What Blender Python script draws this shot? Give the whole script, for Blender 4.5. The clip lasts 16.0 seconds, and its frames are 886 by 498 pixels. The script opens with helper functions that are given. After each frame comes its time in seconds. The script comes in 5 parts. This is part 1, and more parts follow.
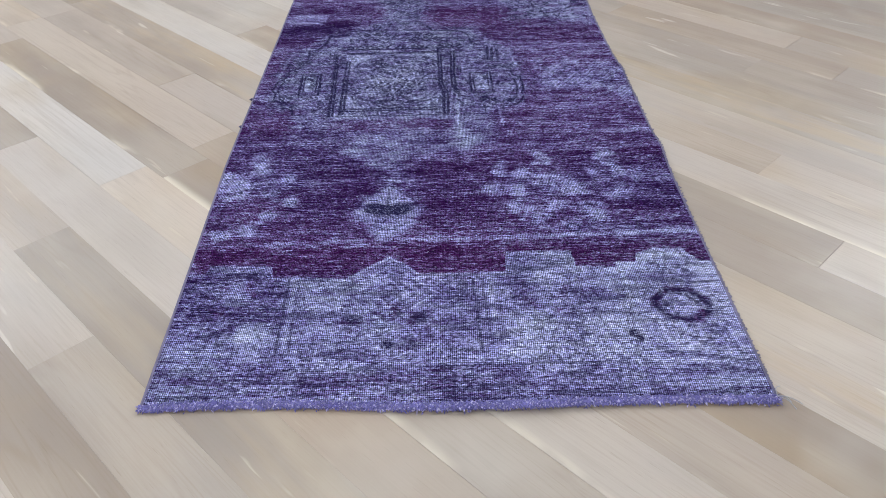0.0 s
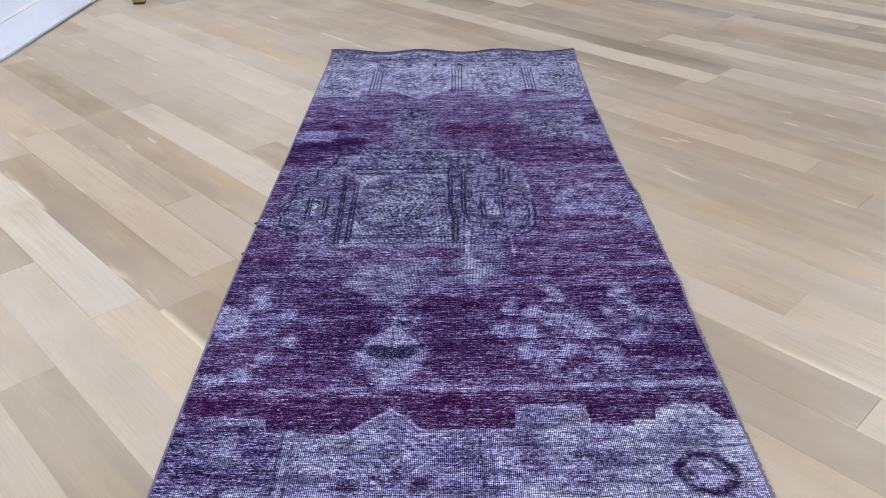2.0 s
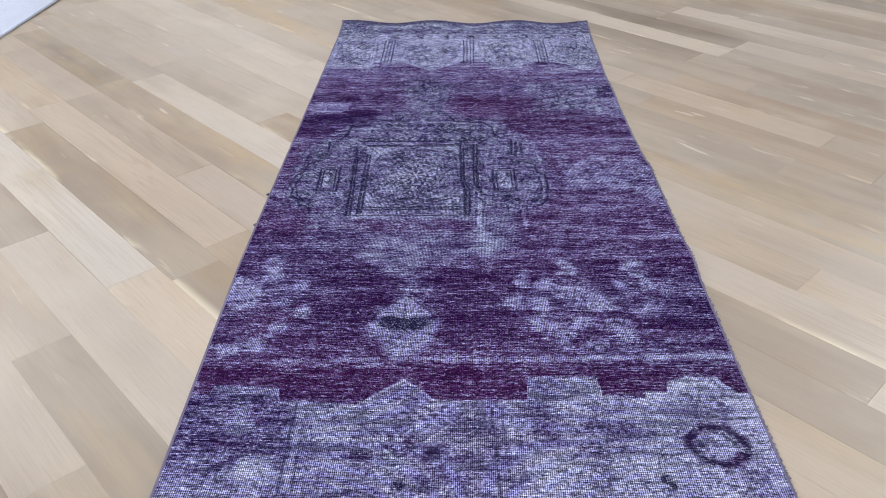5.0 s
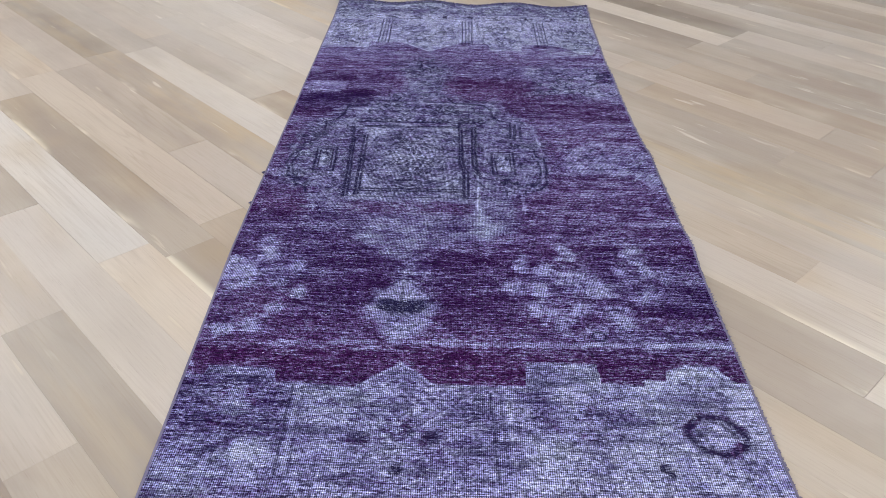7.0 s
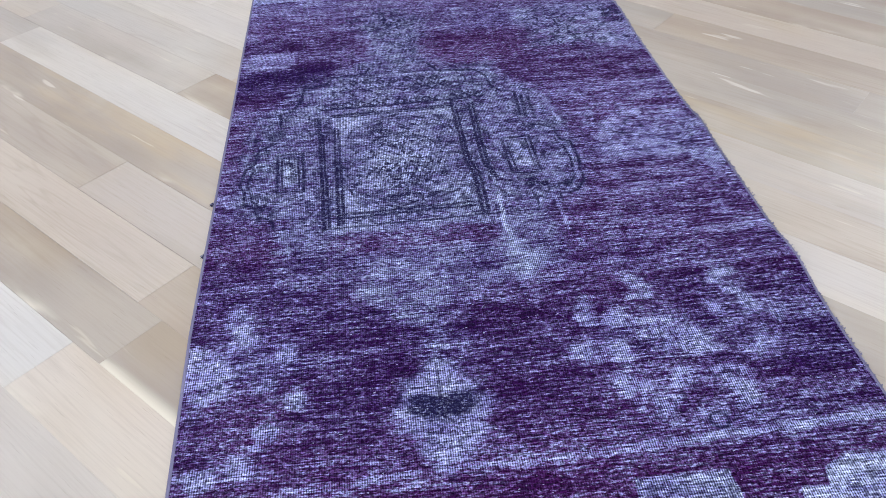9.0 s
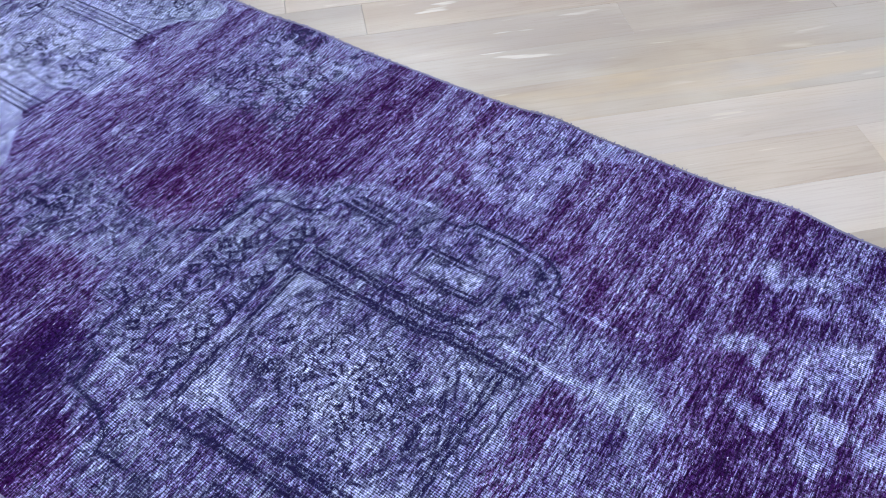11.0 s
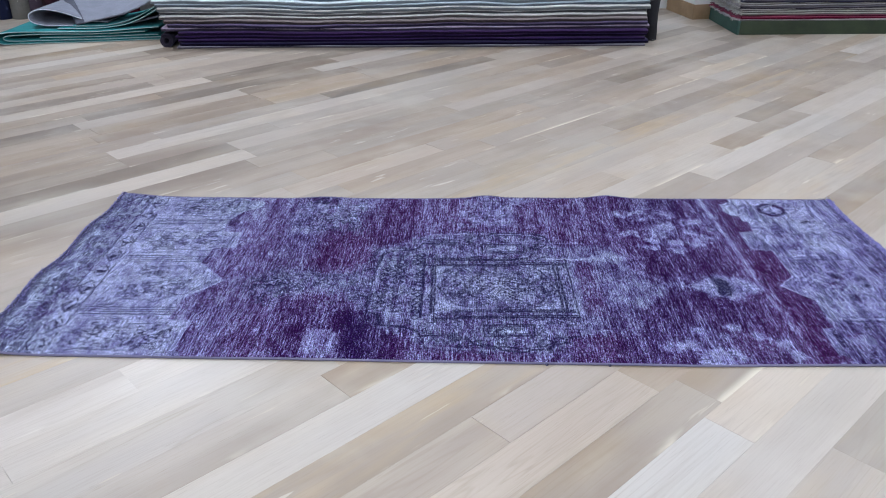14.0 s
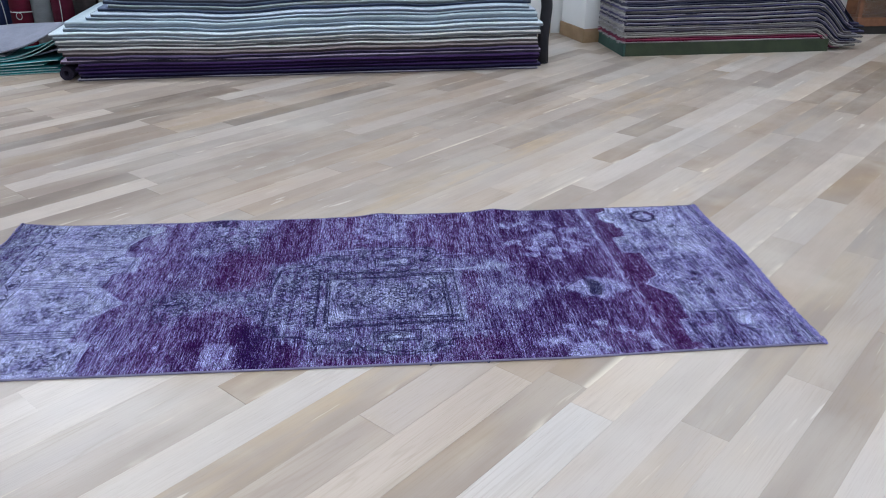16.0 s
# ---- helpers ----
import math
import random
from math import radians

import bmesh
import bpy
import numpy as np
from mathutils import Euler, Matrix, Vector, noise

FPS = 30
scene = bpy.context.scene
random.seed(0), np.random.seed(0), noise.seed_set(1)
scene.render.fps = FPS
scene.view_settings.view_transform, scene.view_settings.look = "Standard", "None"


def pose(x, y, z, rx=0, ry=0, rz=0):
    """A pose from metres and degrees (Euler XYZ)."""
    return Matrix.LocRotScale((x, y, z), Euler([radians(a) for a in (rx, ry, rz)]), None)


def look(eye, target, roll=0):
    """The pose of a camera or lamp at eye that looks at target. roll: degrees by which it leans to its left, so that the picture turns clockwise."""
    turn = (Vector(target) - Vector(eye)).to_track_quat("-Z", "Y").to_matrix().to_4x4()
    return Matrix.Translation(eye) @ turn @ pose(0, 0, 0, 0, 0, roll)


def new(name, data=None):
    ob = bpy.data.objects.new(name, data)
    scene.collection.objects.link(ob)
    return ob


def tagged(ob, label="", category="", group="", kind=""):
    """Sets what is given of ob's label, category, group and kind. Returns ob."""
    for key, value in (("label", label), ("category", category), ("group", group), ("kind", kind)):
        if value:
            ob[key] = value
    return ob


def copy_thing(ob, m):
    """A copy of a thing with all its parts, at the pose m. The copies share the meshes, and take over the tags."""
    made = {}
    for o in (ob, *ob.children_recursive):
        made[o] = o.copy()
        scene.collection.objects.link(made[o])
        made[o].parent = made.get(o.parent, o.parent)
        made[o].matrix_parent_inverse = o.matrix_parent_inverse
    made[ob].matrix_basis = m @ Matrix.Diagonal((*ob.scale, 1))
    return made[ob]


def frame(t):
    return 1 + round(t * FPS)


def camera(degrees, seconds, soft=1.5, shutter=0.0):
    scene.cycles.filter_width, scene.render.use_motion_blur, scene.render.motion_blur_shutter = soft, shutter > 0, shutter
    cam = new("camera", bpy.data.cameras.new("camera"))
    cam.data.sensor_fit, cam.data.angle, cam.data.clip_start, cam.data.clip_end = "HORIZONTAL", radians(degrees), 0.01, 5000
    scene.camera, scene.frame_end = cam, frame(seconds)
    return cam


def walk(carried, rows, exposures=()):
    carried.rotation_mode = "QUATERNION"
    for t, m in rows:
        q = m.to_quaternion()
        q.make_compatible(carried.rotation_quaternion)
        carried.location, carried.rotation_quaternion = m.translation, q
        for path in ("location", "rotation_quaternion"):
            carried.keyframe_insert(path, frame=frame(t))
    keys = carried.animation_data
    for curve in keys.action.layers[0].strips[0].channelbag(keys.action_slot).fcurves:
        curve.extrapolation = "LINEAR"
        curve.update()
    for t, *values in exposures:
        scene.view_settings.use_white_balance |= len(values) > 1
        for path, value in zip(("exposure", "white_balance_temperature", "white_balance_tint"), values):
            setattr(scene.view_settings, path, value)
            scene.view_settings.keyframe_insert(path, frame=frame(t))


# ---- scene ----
cam = camera(58.4, 16.0, soft=1.0)
PATH = [
    (0, (-0.013, -0.928, 1.042), (-0.028, 0.669, -0.163), -1.1),
    (0.5, (-0.059, -0.782, 1.063), (-0.079, 0.827, -0.125), -0.2),
    (1, (-0.063, -0.753, 1.074), (-0.077, 0.886, -0.073), 1.0),
    (1.5, (-0.029, -0.763, 1.1), (-0.046, 0.924, 0.025), 0.3),
    (2, (0.003, -0.771, 1.103), (-0.046, 0.939, 0.066), -1.0),
    (2.5, (0.011, -0.775, 1.101), (-0.059, 0.923, 0.045), -1.1),
    (3, (0.002, -0.776, 1.101), (-0.076, 0.909, 0.027), -0.7),
    (3.5, (-0.007, -0.773, 1.1), (-0.085, 0.907, 0.017), -0.8),
    (6, (-0.011, -0.776, 1.098), (-0.062, 0.89, -0.008), -0.5),
    (6.5, (-0.02, -0.774, 1.09), (-0.055, 0.883, -0.029), 0.3),
    (7, (-0.041, -0.759, 1.087), (-0.071, 0.894, -0.039), 1.2),
    (7.5, (-0.077, -0.716, 1.082), (-0.107, 0.921, -0.066), 1.2),
    (8, (-0.114, -0.62, 1.05), (-0.135, 0.964, -0.171), 0.8),
    (8.5, (-0.142, -0.389, 1.023), (-0.144, 1.146, -0.259), -0.9),
    (9, (-0.199, -0.184, 1.016), (-0.09, 1.322, -0.296), -2.4),
    (9.2, (-0.255, -0.091, 1.008), (-0.027, 1.381, -0.327), -2.7),
    (11.5, (-0.679, 1.132, 1.051), (0.552, 1.679, -0.428), -1.2),
    (12, (-0.848, 1.423, 1.004), (0.575, 1.762, -0.36), -1.1),
    (12.5, (-1.228, 1.452, 1.08), (0.336, 1.653, -0.15), -1.9),
    (13, (-1.678, 1.41, 1.147), (-0.017, 1.472, 0.034), -0.8),
    (13.5, (-2.03, 1.348, 1.203), (-0.287, 1.408, 0.224), -1.2),
    (14, (-2.323, 1.404, 1.221), (-0.539, 1.46, 0.319), -0.0),
    (14.5, (-2.438, 1.417, 1.251), (-0.652, 1.524, 0.357), -0.3),
    (15, (-2.475, 1.383, 1.266), (-0.682, 1.507, 0.389), -1.2),
    (15.5, (-2.489, 1.33, 1.269), (-0.681, 1.374, 0.415), -0.9),
    (16, (-2.494, 1.29, 1.263), (-0.687, 1.158, 0.415), 0.1),
]
walk(cam, [(t, look(eye, target, roll)) for t, eye, target, roll in PATH], exposures=[(0, -0.06, 6250, 10), (1.2, -0.05, 6620, 11), (7.5, -0.04, 6620, 11), (8.5, 0.06, 6180, 11), (9.2, 0.15, 5950, 10), (11.5, 0.25, 5760, 10), (12.5, 0.2, 5760, 10), (13.5, 0.1, 5820, 10), (14.5, 0.0, 5820, 10), (16, 0.0, 5820, 10)])

# ---- light ----
world = bpy.data.worlds.new("world")
scene.world = world
world.use_nodes = True
world.node_tree.nodes["Background"].inputs[0].default_value = (0.75, 0.85, 1.0, 1)
world.node_tree.nodes["Background"].inputs[1].default_value = 0.4

ROOM = (-5.6, 4.72, -5.4, 6.4, 3.1)      # x0, x1, y0, y1, height
LAMPS = [(x, y) for x in (-3.9, -1.3, 1.3, 3.6) for y in (-3.9, -1.2, 1.5, 4.2)]
LAMP_POWER = {-3.9: 25, -1.3: 19, 1.3: 9, 3.6: 12}
for lx, ly in LAMPS:
    area = bpy.data.lights.new("panel_lamp", "AREA")
    area.shape, area.size, area.size_y = "RECTANGLE", 0.56, 1.16
    area.energy, area.color = LAMP_POWER[lx] * ({-1.2: 0.85, -3.9: 0.8}[ly] if lx > 0 and ly < 0 else 0.3 if lx == 1.3 and ly > 4 else 4.0 if lx > 3 and ly > 4 else 0.65 if lx == 1.3 else 0.8 if lx > 3 else 1.0), (0.93, 0.97, 1.0)
    new("panel_lamp", area).matrix_world = pose(lx, ly, ROOM[4] - 0.035)


# ---- materials ----
class Nodes:
    """Short names for the node graph of one material."""

    def __init__(self, name):
        self.mat = bpy.data.materials.new(name)
        self.mat.use_nodes = True
        self.tree = self.mat.node_tree
        self.bsdf = self.tree.nodes["Principled BSDF"]

    def node(self, kind, ins=(), **props):
        n = self.tree.nodes.new(kind)
        for key, value in props.items():
            setattr(n, key, value)
        for key, value in dict(ins).items():
            self.put(n.inputs[key], value)
        return n

    def put(self, socket, value):
        if isinstance(value, bpy.types.NodeSocket):
            self.tree.links.new(value, socket)
        elif isinstance(value, tuple) and len(value) == 3 and socket.type == "RGBA":
            socket.default_value = (*value, 1)
        else:
            socket.default_value = value

    def math(self, op, a, b=0.0, clamp=False):
        n = self.node("ShaderNodeMath", operation=op, use_clamp=clamp)
        self.put(n.inputs[0], a), self.put(n.inputs[1], b)
        return n.outputs[0]

    def mix(self, f, a, b, blend="MIX"):
        n = self.node("ShaderNodeMix", data_type="RGBA", blend_type=blend)
        self.put(n.inputs[0], f), self.put(n.inputs[6], a), self.put(n.inputs[7], b)
        return n.outputs[2]

    def coords(self, kind="Object", scale=(1, 1, 1), shift=None):
        src = self.node("ShaderNodeTexCoord").outputs[kind]
        m = self.node("ShaderNodeMapping", {"Vector": src, "Scale": scale})
        if shift is not None:
            self.put(m.inputs["Location"], shift)
        return m.outputs[0]

    def noise(self, vec, scale, detail=3.0, rough=0.55, dist=0.0):
        n = self.node("ShaderNodeTexNoise", {"Vector": vec, "Scale": scale, "Detail": detail, "Roughness": rough, "Distortion": dist})
        return n.outputs["Fac"]

    def ramp(self, f, *stops):
        n = self.node("ShaderNodeValToRGB", {"Fac": f})
        el = n.color_ramp.elements
        while len(el) < len(stops):
            el.new(0.5)
        for e, (p, c) in zip(el, stops):
            e.position = p
            e.color = (*c, 1) if isinstance(c, tuple) else (c, c, c, 1)
        return n.outputs["Color"]

    def range(self, f, a, b, c=0.0, d=1.0):
        n = self.node("ShaderNodeMapRange", {"Value": f, "From Min": a, "From Max": b, "To Min": c, "To Max": d}, interpolation_type="SMOOTHSTEP")
        return n.outputs[0]

    def attr(self, name):
        return self.node("ShaderNodeAttribute", attribute_name=name).outputs["Fac"]

    def bump(self, height, dist, strength=1.0):
        n = self.node("ShaderNodeBump", {"Height": height, "Distance": dist, "Strength": strength})
        self.put(self.bsdf.inputs["Normal"], n.outputs[0])

    def out(self, color, rough, **more):
        self.put(self.bsdf.inputs["Base Color"], color)
        self.put(self.bsdf.inputs["Roughness"], rough)
        for key, value in more.items():
            self.put(self.bsdf.inputs[key.replace("_", " ")], value)
        return self.mat


def oak(name, islands):
    """Pale limed oak under a worn satin lacquer. The grain runs along local y."""
    n = Nodes(name)
    if islands:
        rnd = n.node("ShaderNodeNewGeometry").outputs["Random Per Island"]
        tone = n.math("FRACT", n.math("MULTIPLY", rnd, 7.31))
        hue = n.math("FRACT", n.math("MULTIPLY", rnd, 23.7))
        glint, amber = n.range(n.math("FRACT", n.math("MULTIPLY", rnd, 41.3)), 0.55, 1.0, 0.1, 0.7), 0.0
    else:
        info = n.node("ShaderNodeObjectInfo")
        rnd = info.outputs["Random"]
        sep = n.node("ShaderNodeSeparateColor", {"Color": info.outputs["Color"]})
        tone = sep.outputs[0]
        glint, amber = sep.outputs[1], sep.outputs[2]
        hue = n.math("FRACT", n.math("MULTIPLY", rnd, 23.7))
    off = n.node("ShaderNodeCombineXYZ", {"X": n.math("MULTIPLY", rnd, 37.0), "Y": n.math("MULTIPLY", rnd, 91.0), "Z": n.math("MULTIPLY", rnd, 53.0)}).outputs[0]
    c = n.coords("Object", (1, 1, 1), off)
    def squeezed(sx, sy):
        return n.node("ShaderNodeMapping", {"Vector": c, "Scale": (sx, sy, 1)}).outputs[0]
    broad = n.noise(squeezed(5.0, 0.9), 1.6, 2.0, 0.5)
    figure = n.noise(squeezed(9.0, 0.42), 1.5, 2.0, 0.5, 0.4)
    rings = n.math("FRACT", n.math("MULTIPLY", figure, 11.0))
    rings = n.range(n.math("ABSOLUTE", n.math("SUBTRACT", rings, 0.5)), 0.33, 0.5)
    grain = n.noise(squeezed(260.0, 7.0), 1.0, 3.0, 0.6)
    pores = n.range(n.noise(squeezed(420.0, 16.0), 1.0, 2.0, 0.6), 0.62, 0.75)
    col = n.ramp(tone, (0.0, (0.205, 0.159, 0.127)), (0.3, (0.318, 0.255, 0.210)), (0.6, (0.440, 0.370, 0.316)), (1.0, (0.605, 0.543, 0.494)))
    col = n.mix(n.range(hue, 0.60, 0.95, 0.0, 0.40), col, n.mix(1.0, col, (1.0, 0.84, 0.62), "MULTIPLY"))
    col = n.mix(n.range(hue, 0.40, 0.05, 0.0, 0.55), col, n.mix(1.0, col, (0.93, 0.98, 1.02), "MULTIPLY"))
    col = n.mix(n.range(broad, 0.38, 0.68), col, n.mix(0.3, col, (0.60, 0.52, 0.42)))
    col = n.mix(n.math("MULTIPLY", n.range(n.noise(squeezed(3.0, 1.2), 1.1, 2.0), 0.55, 0.75), 0.35), col, (0.43, 0.31, 0.17))
    fine = n.math("MULTIPLY", rings, n.range(n.noise(squeezed(2.0, 0.8), 1.3, 1.0), 0.42, 0.64, 0.02, 0.34))
    col = n.mix(fine, col, n.mix(0.5, col, (0.24, 0.165, 0.10)))
    col = n.mix(n.math("MULTIPLY", n.range(grain, 0.40, 0.75), 0.30), col, n.mix(0.6, col, (0.27, 0.20, 0.14)))
    col = n.mix(n.math("MULTIPLY", pores, 0.25), col, (0.20, 0.14, 0.09))
    knots = n.node("ShaderNodeTexVoronoi", {"Vector": squeezed(1.9, 1.1), "Scale": 1.0, "Randomness": 1.0})
    near = n.range(knots.outputs["Distance"], 0.0, 0.022, 1.0, 0.0)
    halo = n.range(knots.outputs["Distance"], 0.0, 0.16, 0.25, 0.0)
    col = n.mix(halo, col, (0.34, 0.23, 0.13))
    col = n.mix(near, col, (0.05, 0.03, 0.02))
    # glints along some board edges, painted as cream streaks
    across = n.node("ShaderNodeSeparateXYZ", {"Vector": n.coords("Object")}).outputs
    side = n.math("FRACT", n.math("ADD", n.math("DIVIDE", n.math("SUBTRACT", across[0], 0.0275 if islands else 0.0), 0.1286), 0.0 if islands else 0.5))
    rim = n.range(n.math("ADD", side, n.math("MULTIPLY", n.noise(squeezed(14.0, 2.2), 1.0, 2.0), 0.10)), 0.03, 0.24, 1.0, 0.0)
    streak = n.range(n.math("ADD", n.noise(squeezed(3.0, 1.0), 2.9, 3.0, 0.6), n.math("MULTIPLY", n.math("SUBTRACT", glint, 0.4), 0.14)), 0.56, 0.70)
    col = n.mix(n.math("MULTIPLY", n.math("MULTIPLY", rim, streak), 0.75), col, (0.80, 0.73, 0.59))
    col = n.mix(n.math("MULTIPLY", n.math("MULTIPLY", n.range(n.noise(squeezed(9.0, 1.3), 1.7, 3.0, 0.6), 0.40, 0.66), 0.75), amber), col, (0.56, 0.40, 0.20))
    fleck = n.range(n.noise(squeezed(60.0, 5.0), 1.0, 2.0, 0.5), 0.70, 0.76)
    col = n.mix(n.math("MULTIPLY", fleck, 0.35), col, (0.66, 0.58, 0.44))
    # short white dashes in groups: small glints put into the colour
    dash = n.range(n.noise(squeezed(34.0, 4.6), 1.0, 2.0, 0.5), 0.66, 0.72)
    group = n.range(n.noise(squeezed(2.2, 0.8), 2.1, 2.0, 0.5), 0.52, 0.66)
    col = n.mix(n.math("MULTIPLY", n.math("MULTIPLY", dash, group), 0.42), col, (0.80, 0.76, 0.68))
    stain = n.noise(squeezed(7.0, 1.6), 1.0, 2.0, 0.5)
    col = n.mix(n.range(stain, 0.52, 0.80, 0.0, 0.45), col, (0.30, 0.24, 0.18))
    # greyed and bleached stretches that run over many boards; the grey also paints in soft reflections
    place = n.node("ShaderNodeNewGeometry").outputs["Position"]
    grey = n.noise(place, 0.95, 3.0, 0.55)
    col = n.mix(n.range(grey, 0.46, 0.66, 0.0, 0.24), col, (0.42, 0.405, 0.385))
    worn = n.noise(n.node("ShaderNodeMapping", {"Vector": place, "Location": (5.0, 2.0, 0.0)}).outputs[0], 1.7, 4.0, 0.6)
    col = n.mix(n.range(worn, 0.55, 0.75, 0.0, 0.28), col, (0.60, 0.555, 0.48))
    col = n.mix(n.range(worn, 0.42, 0.25, 0.0, 0.28), col, (0.40, 0.30, 0.19))
    # limewash left in the surface, and scuffs
    lime = n.range(n.noise(place, 2.3, 3.0, 0.6), 0.58, 0.78)
    col = n.mix(n.math("MULTIPLY", lime, 0.22), col, (0.62, 0.59, 0.54))
    scuff = n.noise(place, 2.4, 4.0, 0.65)
    rough = n.math("ADD", n.range(scuff, 0.35, 0.7, 0.27, 0.42), n.math("MULTIPLY", grain, 0.08))
    n.bump(n.math("ADD", n.math("MULTIPLY", grain, 0.5), n.math("MULTIPLY", scuff, 0.15)), 0.0012, 0.30)
    return n.out(col, rough, IOR=1.45)


def cloth(name, a, b, rib=0.0, sheen=0.15, scale=1.0, islands=False):
    """Flat-woven or short-piled fabric in two close colours."""
    n = Nodes(name)
    c = n.coords("Object")
    big = n.noise(c, 3.1 * scale, 3.0, 0.6)
    fine = n.noise(n.coords("Object", (1, 0.25, 1)), 330.0, 2.0, 0.7)
    mid = n.noise(n.coords("Object", (1, 0.35, 1)), 24.0 * scale, 3.0, 0.65)
    f = n.math("ADD", n.math("MULTIPLY", n.range(big, 0.3, 0.7), 0.55), n.math("MULTIPLY", n.range(mid, 0.3, 0.7), 0.45))
    col = n.mix(f, a, b)
    col = n.mix(n.math("MULTIPLY", n.range(fine, 0.35, 0.7), 0.4), col, tuple(v * 0.55 for v in a))
    if islands:
        rnd = n.node("ShaderNodeNewGeometry").outputs["Random Per Island"]
        col = n.mix(n.range(rnd, 0.0, 1.0, 0.0, 0.9), col, n.mix(n.range(rnd, 0.70, 1.0), tuple(v * 0.25 for v in a), tuple(min(0.9, v * 2.0) for v in a)))
    n.bump(fine, 0.002, 0.6)
    return n.out(col, 0.95, Sheen_Weight=sheen * 0.3, Specular_IOR_Level=0.06)


def plain(name, a, b, rough=0.6, scale=6.0, metal=0.0, relief=0.0004):
    n = Nodes(name)
    c = n.coords("Object")
    f = n.noise(c, scale, 4.0, 0.6)
    g = n.noise(c, scale * 17, 2.0, 0.6)
    n.bump(n.math("ADD", f, n.math("MULTIPLY", g, 0.4)), relief, 0.5)
    return n.out(n.mix(n.range(f, 0.3, 0.7), a, b), n.math("ADD", n.math("MULTIPLY", g, 0.15), rough - 0.07), Metallic=metal)


def overdyed():
    """Overdyed, shorn old carpet: violet pile over a pale blue cotton ground that shows where it is worn."""
    n = Nodes("overdyed_wool")
    wear, ink, red, green = n.attr("wear"), n.attr("ink"), n.attr("red"), n.attr("green")
    weft = n.range(n.noise(n.coords("Object", (17, 210, 1)), 1.0, 4.0, 0.72), 0.36, 0.64)
    dash = n.range(n.noise(n.coords("Object", (80, 360, 1)), 1.0, 2.0, 0.7), 0.40, 0.60)
    grit = n.range(n.noise(n.coords("Object", (210, 250, 1), (3, 7, 0)), 1.0, 2.0, 0.7), 0.40, 0.60)
    knots = n.range(n.noise(n.coords("Object", (120, 330, 1), (11, 5, 0)), 1.0, 2.0, 0.6), 0.40, 0.60)
    cloud = n.range(n.noise(n.coords("Object", (11, 19, 1)), 1.0, 5.0, 0.7), 0.36, 0.64)
    wob = n.noise(n.coords("Object", (9, 5, 1)), 1.0, 2.0, 0.5)
    across = n.node("ShaderNodeSeparateXYZ", {"Vector": n.coords("Object", (2 * math.pi / 0.0037, 1, 1))}).outputs[0]
    rib = n.math("SINE", n.math("ADD", across, n.math("MULTIPLY", wob, 3.0)))
    down = n.node("ShaderNodeSeparateXYZ", {"Vector": n.coords("Object", (1, 2 * math.pi / 0.0052, 1))}).outputs[1]
    row = n.math("SINE", n.math("ADD", down, n.math("MULTIPLY", n.noise(n.coords("Object", (4, 11, 1)), 1.0, 2.0, 0.5), 7.0)))
    ribs = n.math("MULTIPLY", rib, n.range(wear, 0.15, 0.85, 0.03, 0.10))

    def about(f, k):
        return n.math("MULTIPLY", n.math("SUBTRACT", f, 0.5), k)
    t = wear
    crumble = n.range(n.noise(n.coords("Object", (62, 130, 1), (2, 9, 0)), 1.0, 2.0, 0.6), 0.38, 0.62)
    for extra in (n.math("MULTIPLY", n.math("ADD", about(weft, 0.58), about(dash, 0.26)), n.range(wear, 0.42, 0.80, 1.0, 0.50)), about(grit, 0.20), about(cloud, 0.22), about(crumble, 0.26), ribs):
        t = n.math("ADD", t, extra)
    pile = n.mix(red, (0.018, 0.005, 0.060), (0.052, 0.006, 0.064))
    mid = n.mix(red, (0.114, 0.083, 0.248), (0.150, 0.060, 0.205))
    ground = n.mix(cloud, (0.285, 0.277, 0.590), (0.355, 0.358, 0.660))
    ground = n.mix(n.math("MULTIPLY", green, 0.5), ground, (0.235, 0.290, 0.390))
    bright = n.mix(green, (0.605, 0.630, 0.945), (0.545, 0.610, 0.840))
    col = n.mix(n.range(t, 0.00, 0.44), pile, mid)
    col = n.mix(n.range(t, 0.38, 0.74), col, ground)
    col = n.mix(n.range(t, 0.78, 1.15), col, bright)
    # pile height shaded into the colour: lit tips, dark gaps between knots and ribs
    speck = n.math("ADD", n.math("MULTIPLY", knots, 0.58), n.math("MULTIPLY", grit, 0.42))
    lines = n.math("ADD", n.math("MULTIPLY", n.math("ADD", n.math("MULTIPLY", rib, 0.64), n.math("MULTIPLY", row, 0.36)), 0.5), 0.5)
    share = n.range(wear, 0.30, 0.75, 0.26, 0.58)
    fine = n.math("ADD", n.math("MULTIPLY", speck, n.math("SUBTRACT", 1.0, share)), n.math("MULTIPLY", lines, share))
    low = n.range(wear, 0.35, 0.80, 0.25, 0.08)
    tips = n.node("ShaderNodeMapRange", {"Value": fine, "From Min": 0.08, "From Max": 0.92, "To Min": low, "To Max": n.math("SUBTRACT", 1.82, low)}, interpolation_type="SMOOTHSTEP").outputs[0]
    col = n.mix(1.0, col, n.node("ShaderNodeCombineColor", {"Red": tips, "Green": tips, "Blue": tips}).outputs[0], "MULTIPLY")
    line = n.math("MULTIPLY", n.math("MULTIPLY", ink, 1.45, True), n.range(n.math("ADD", grit, n.math("MULTIPLY", dash, 0.7)), 0.8, 1.7, 1.0, 0.62))
    col = n.mix(line, col, (0.014, 0.011, 0.056))
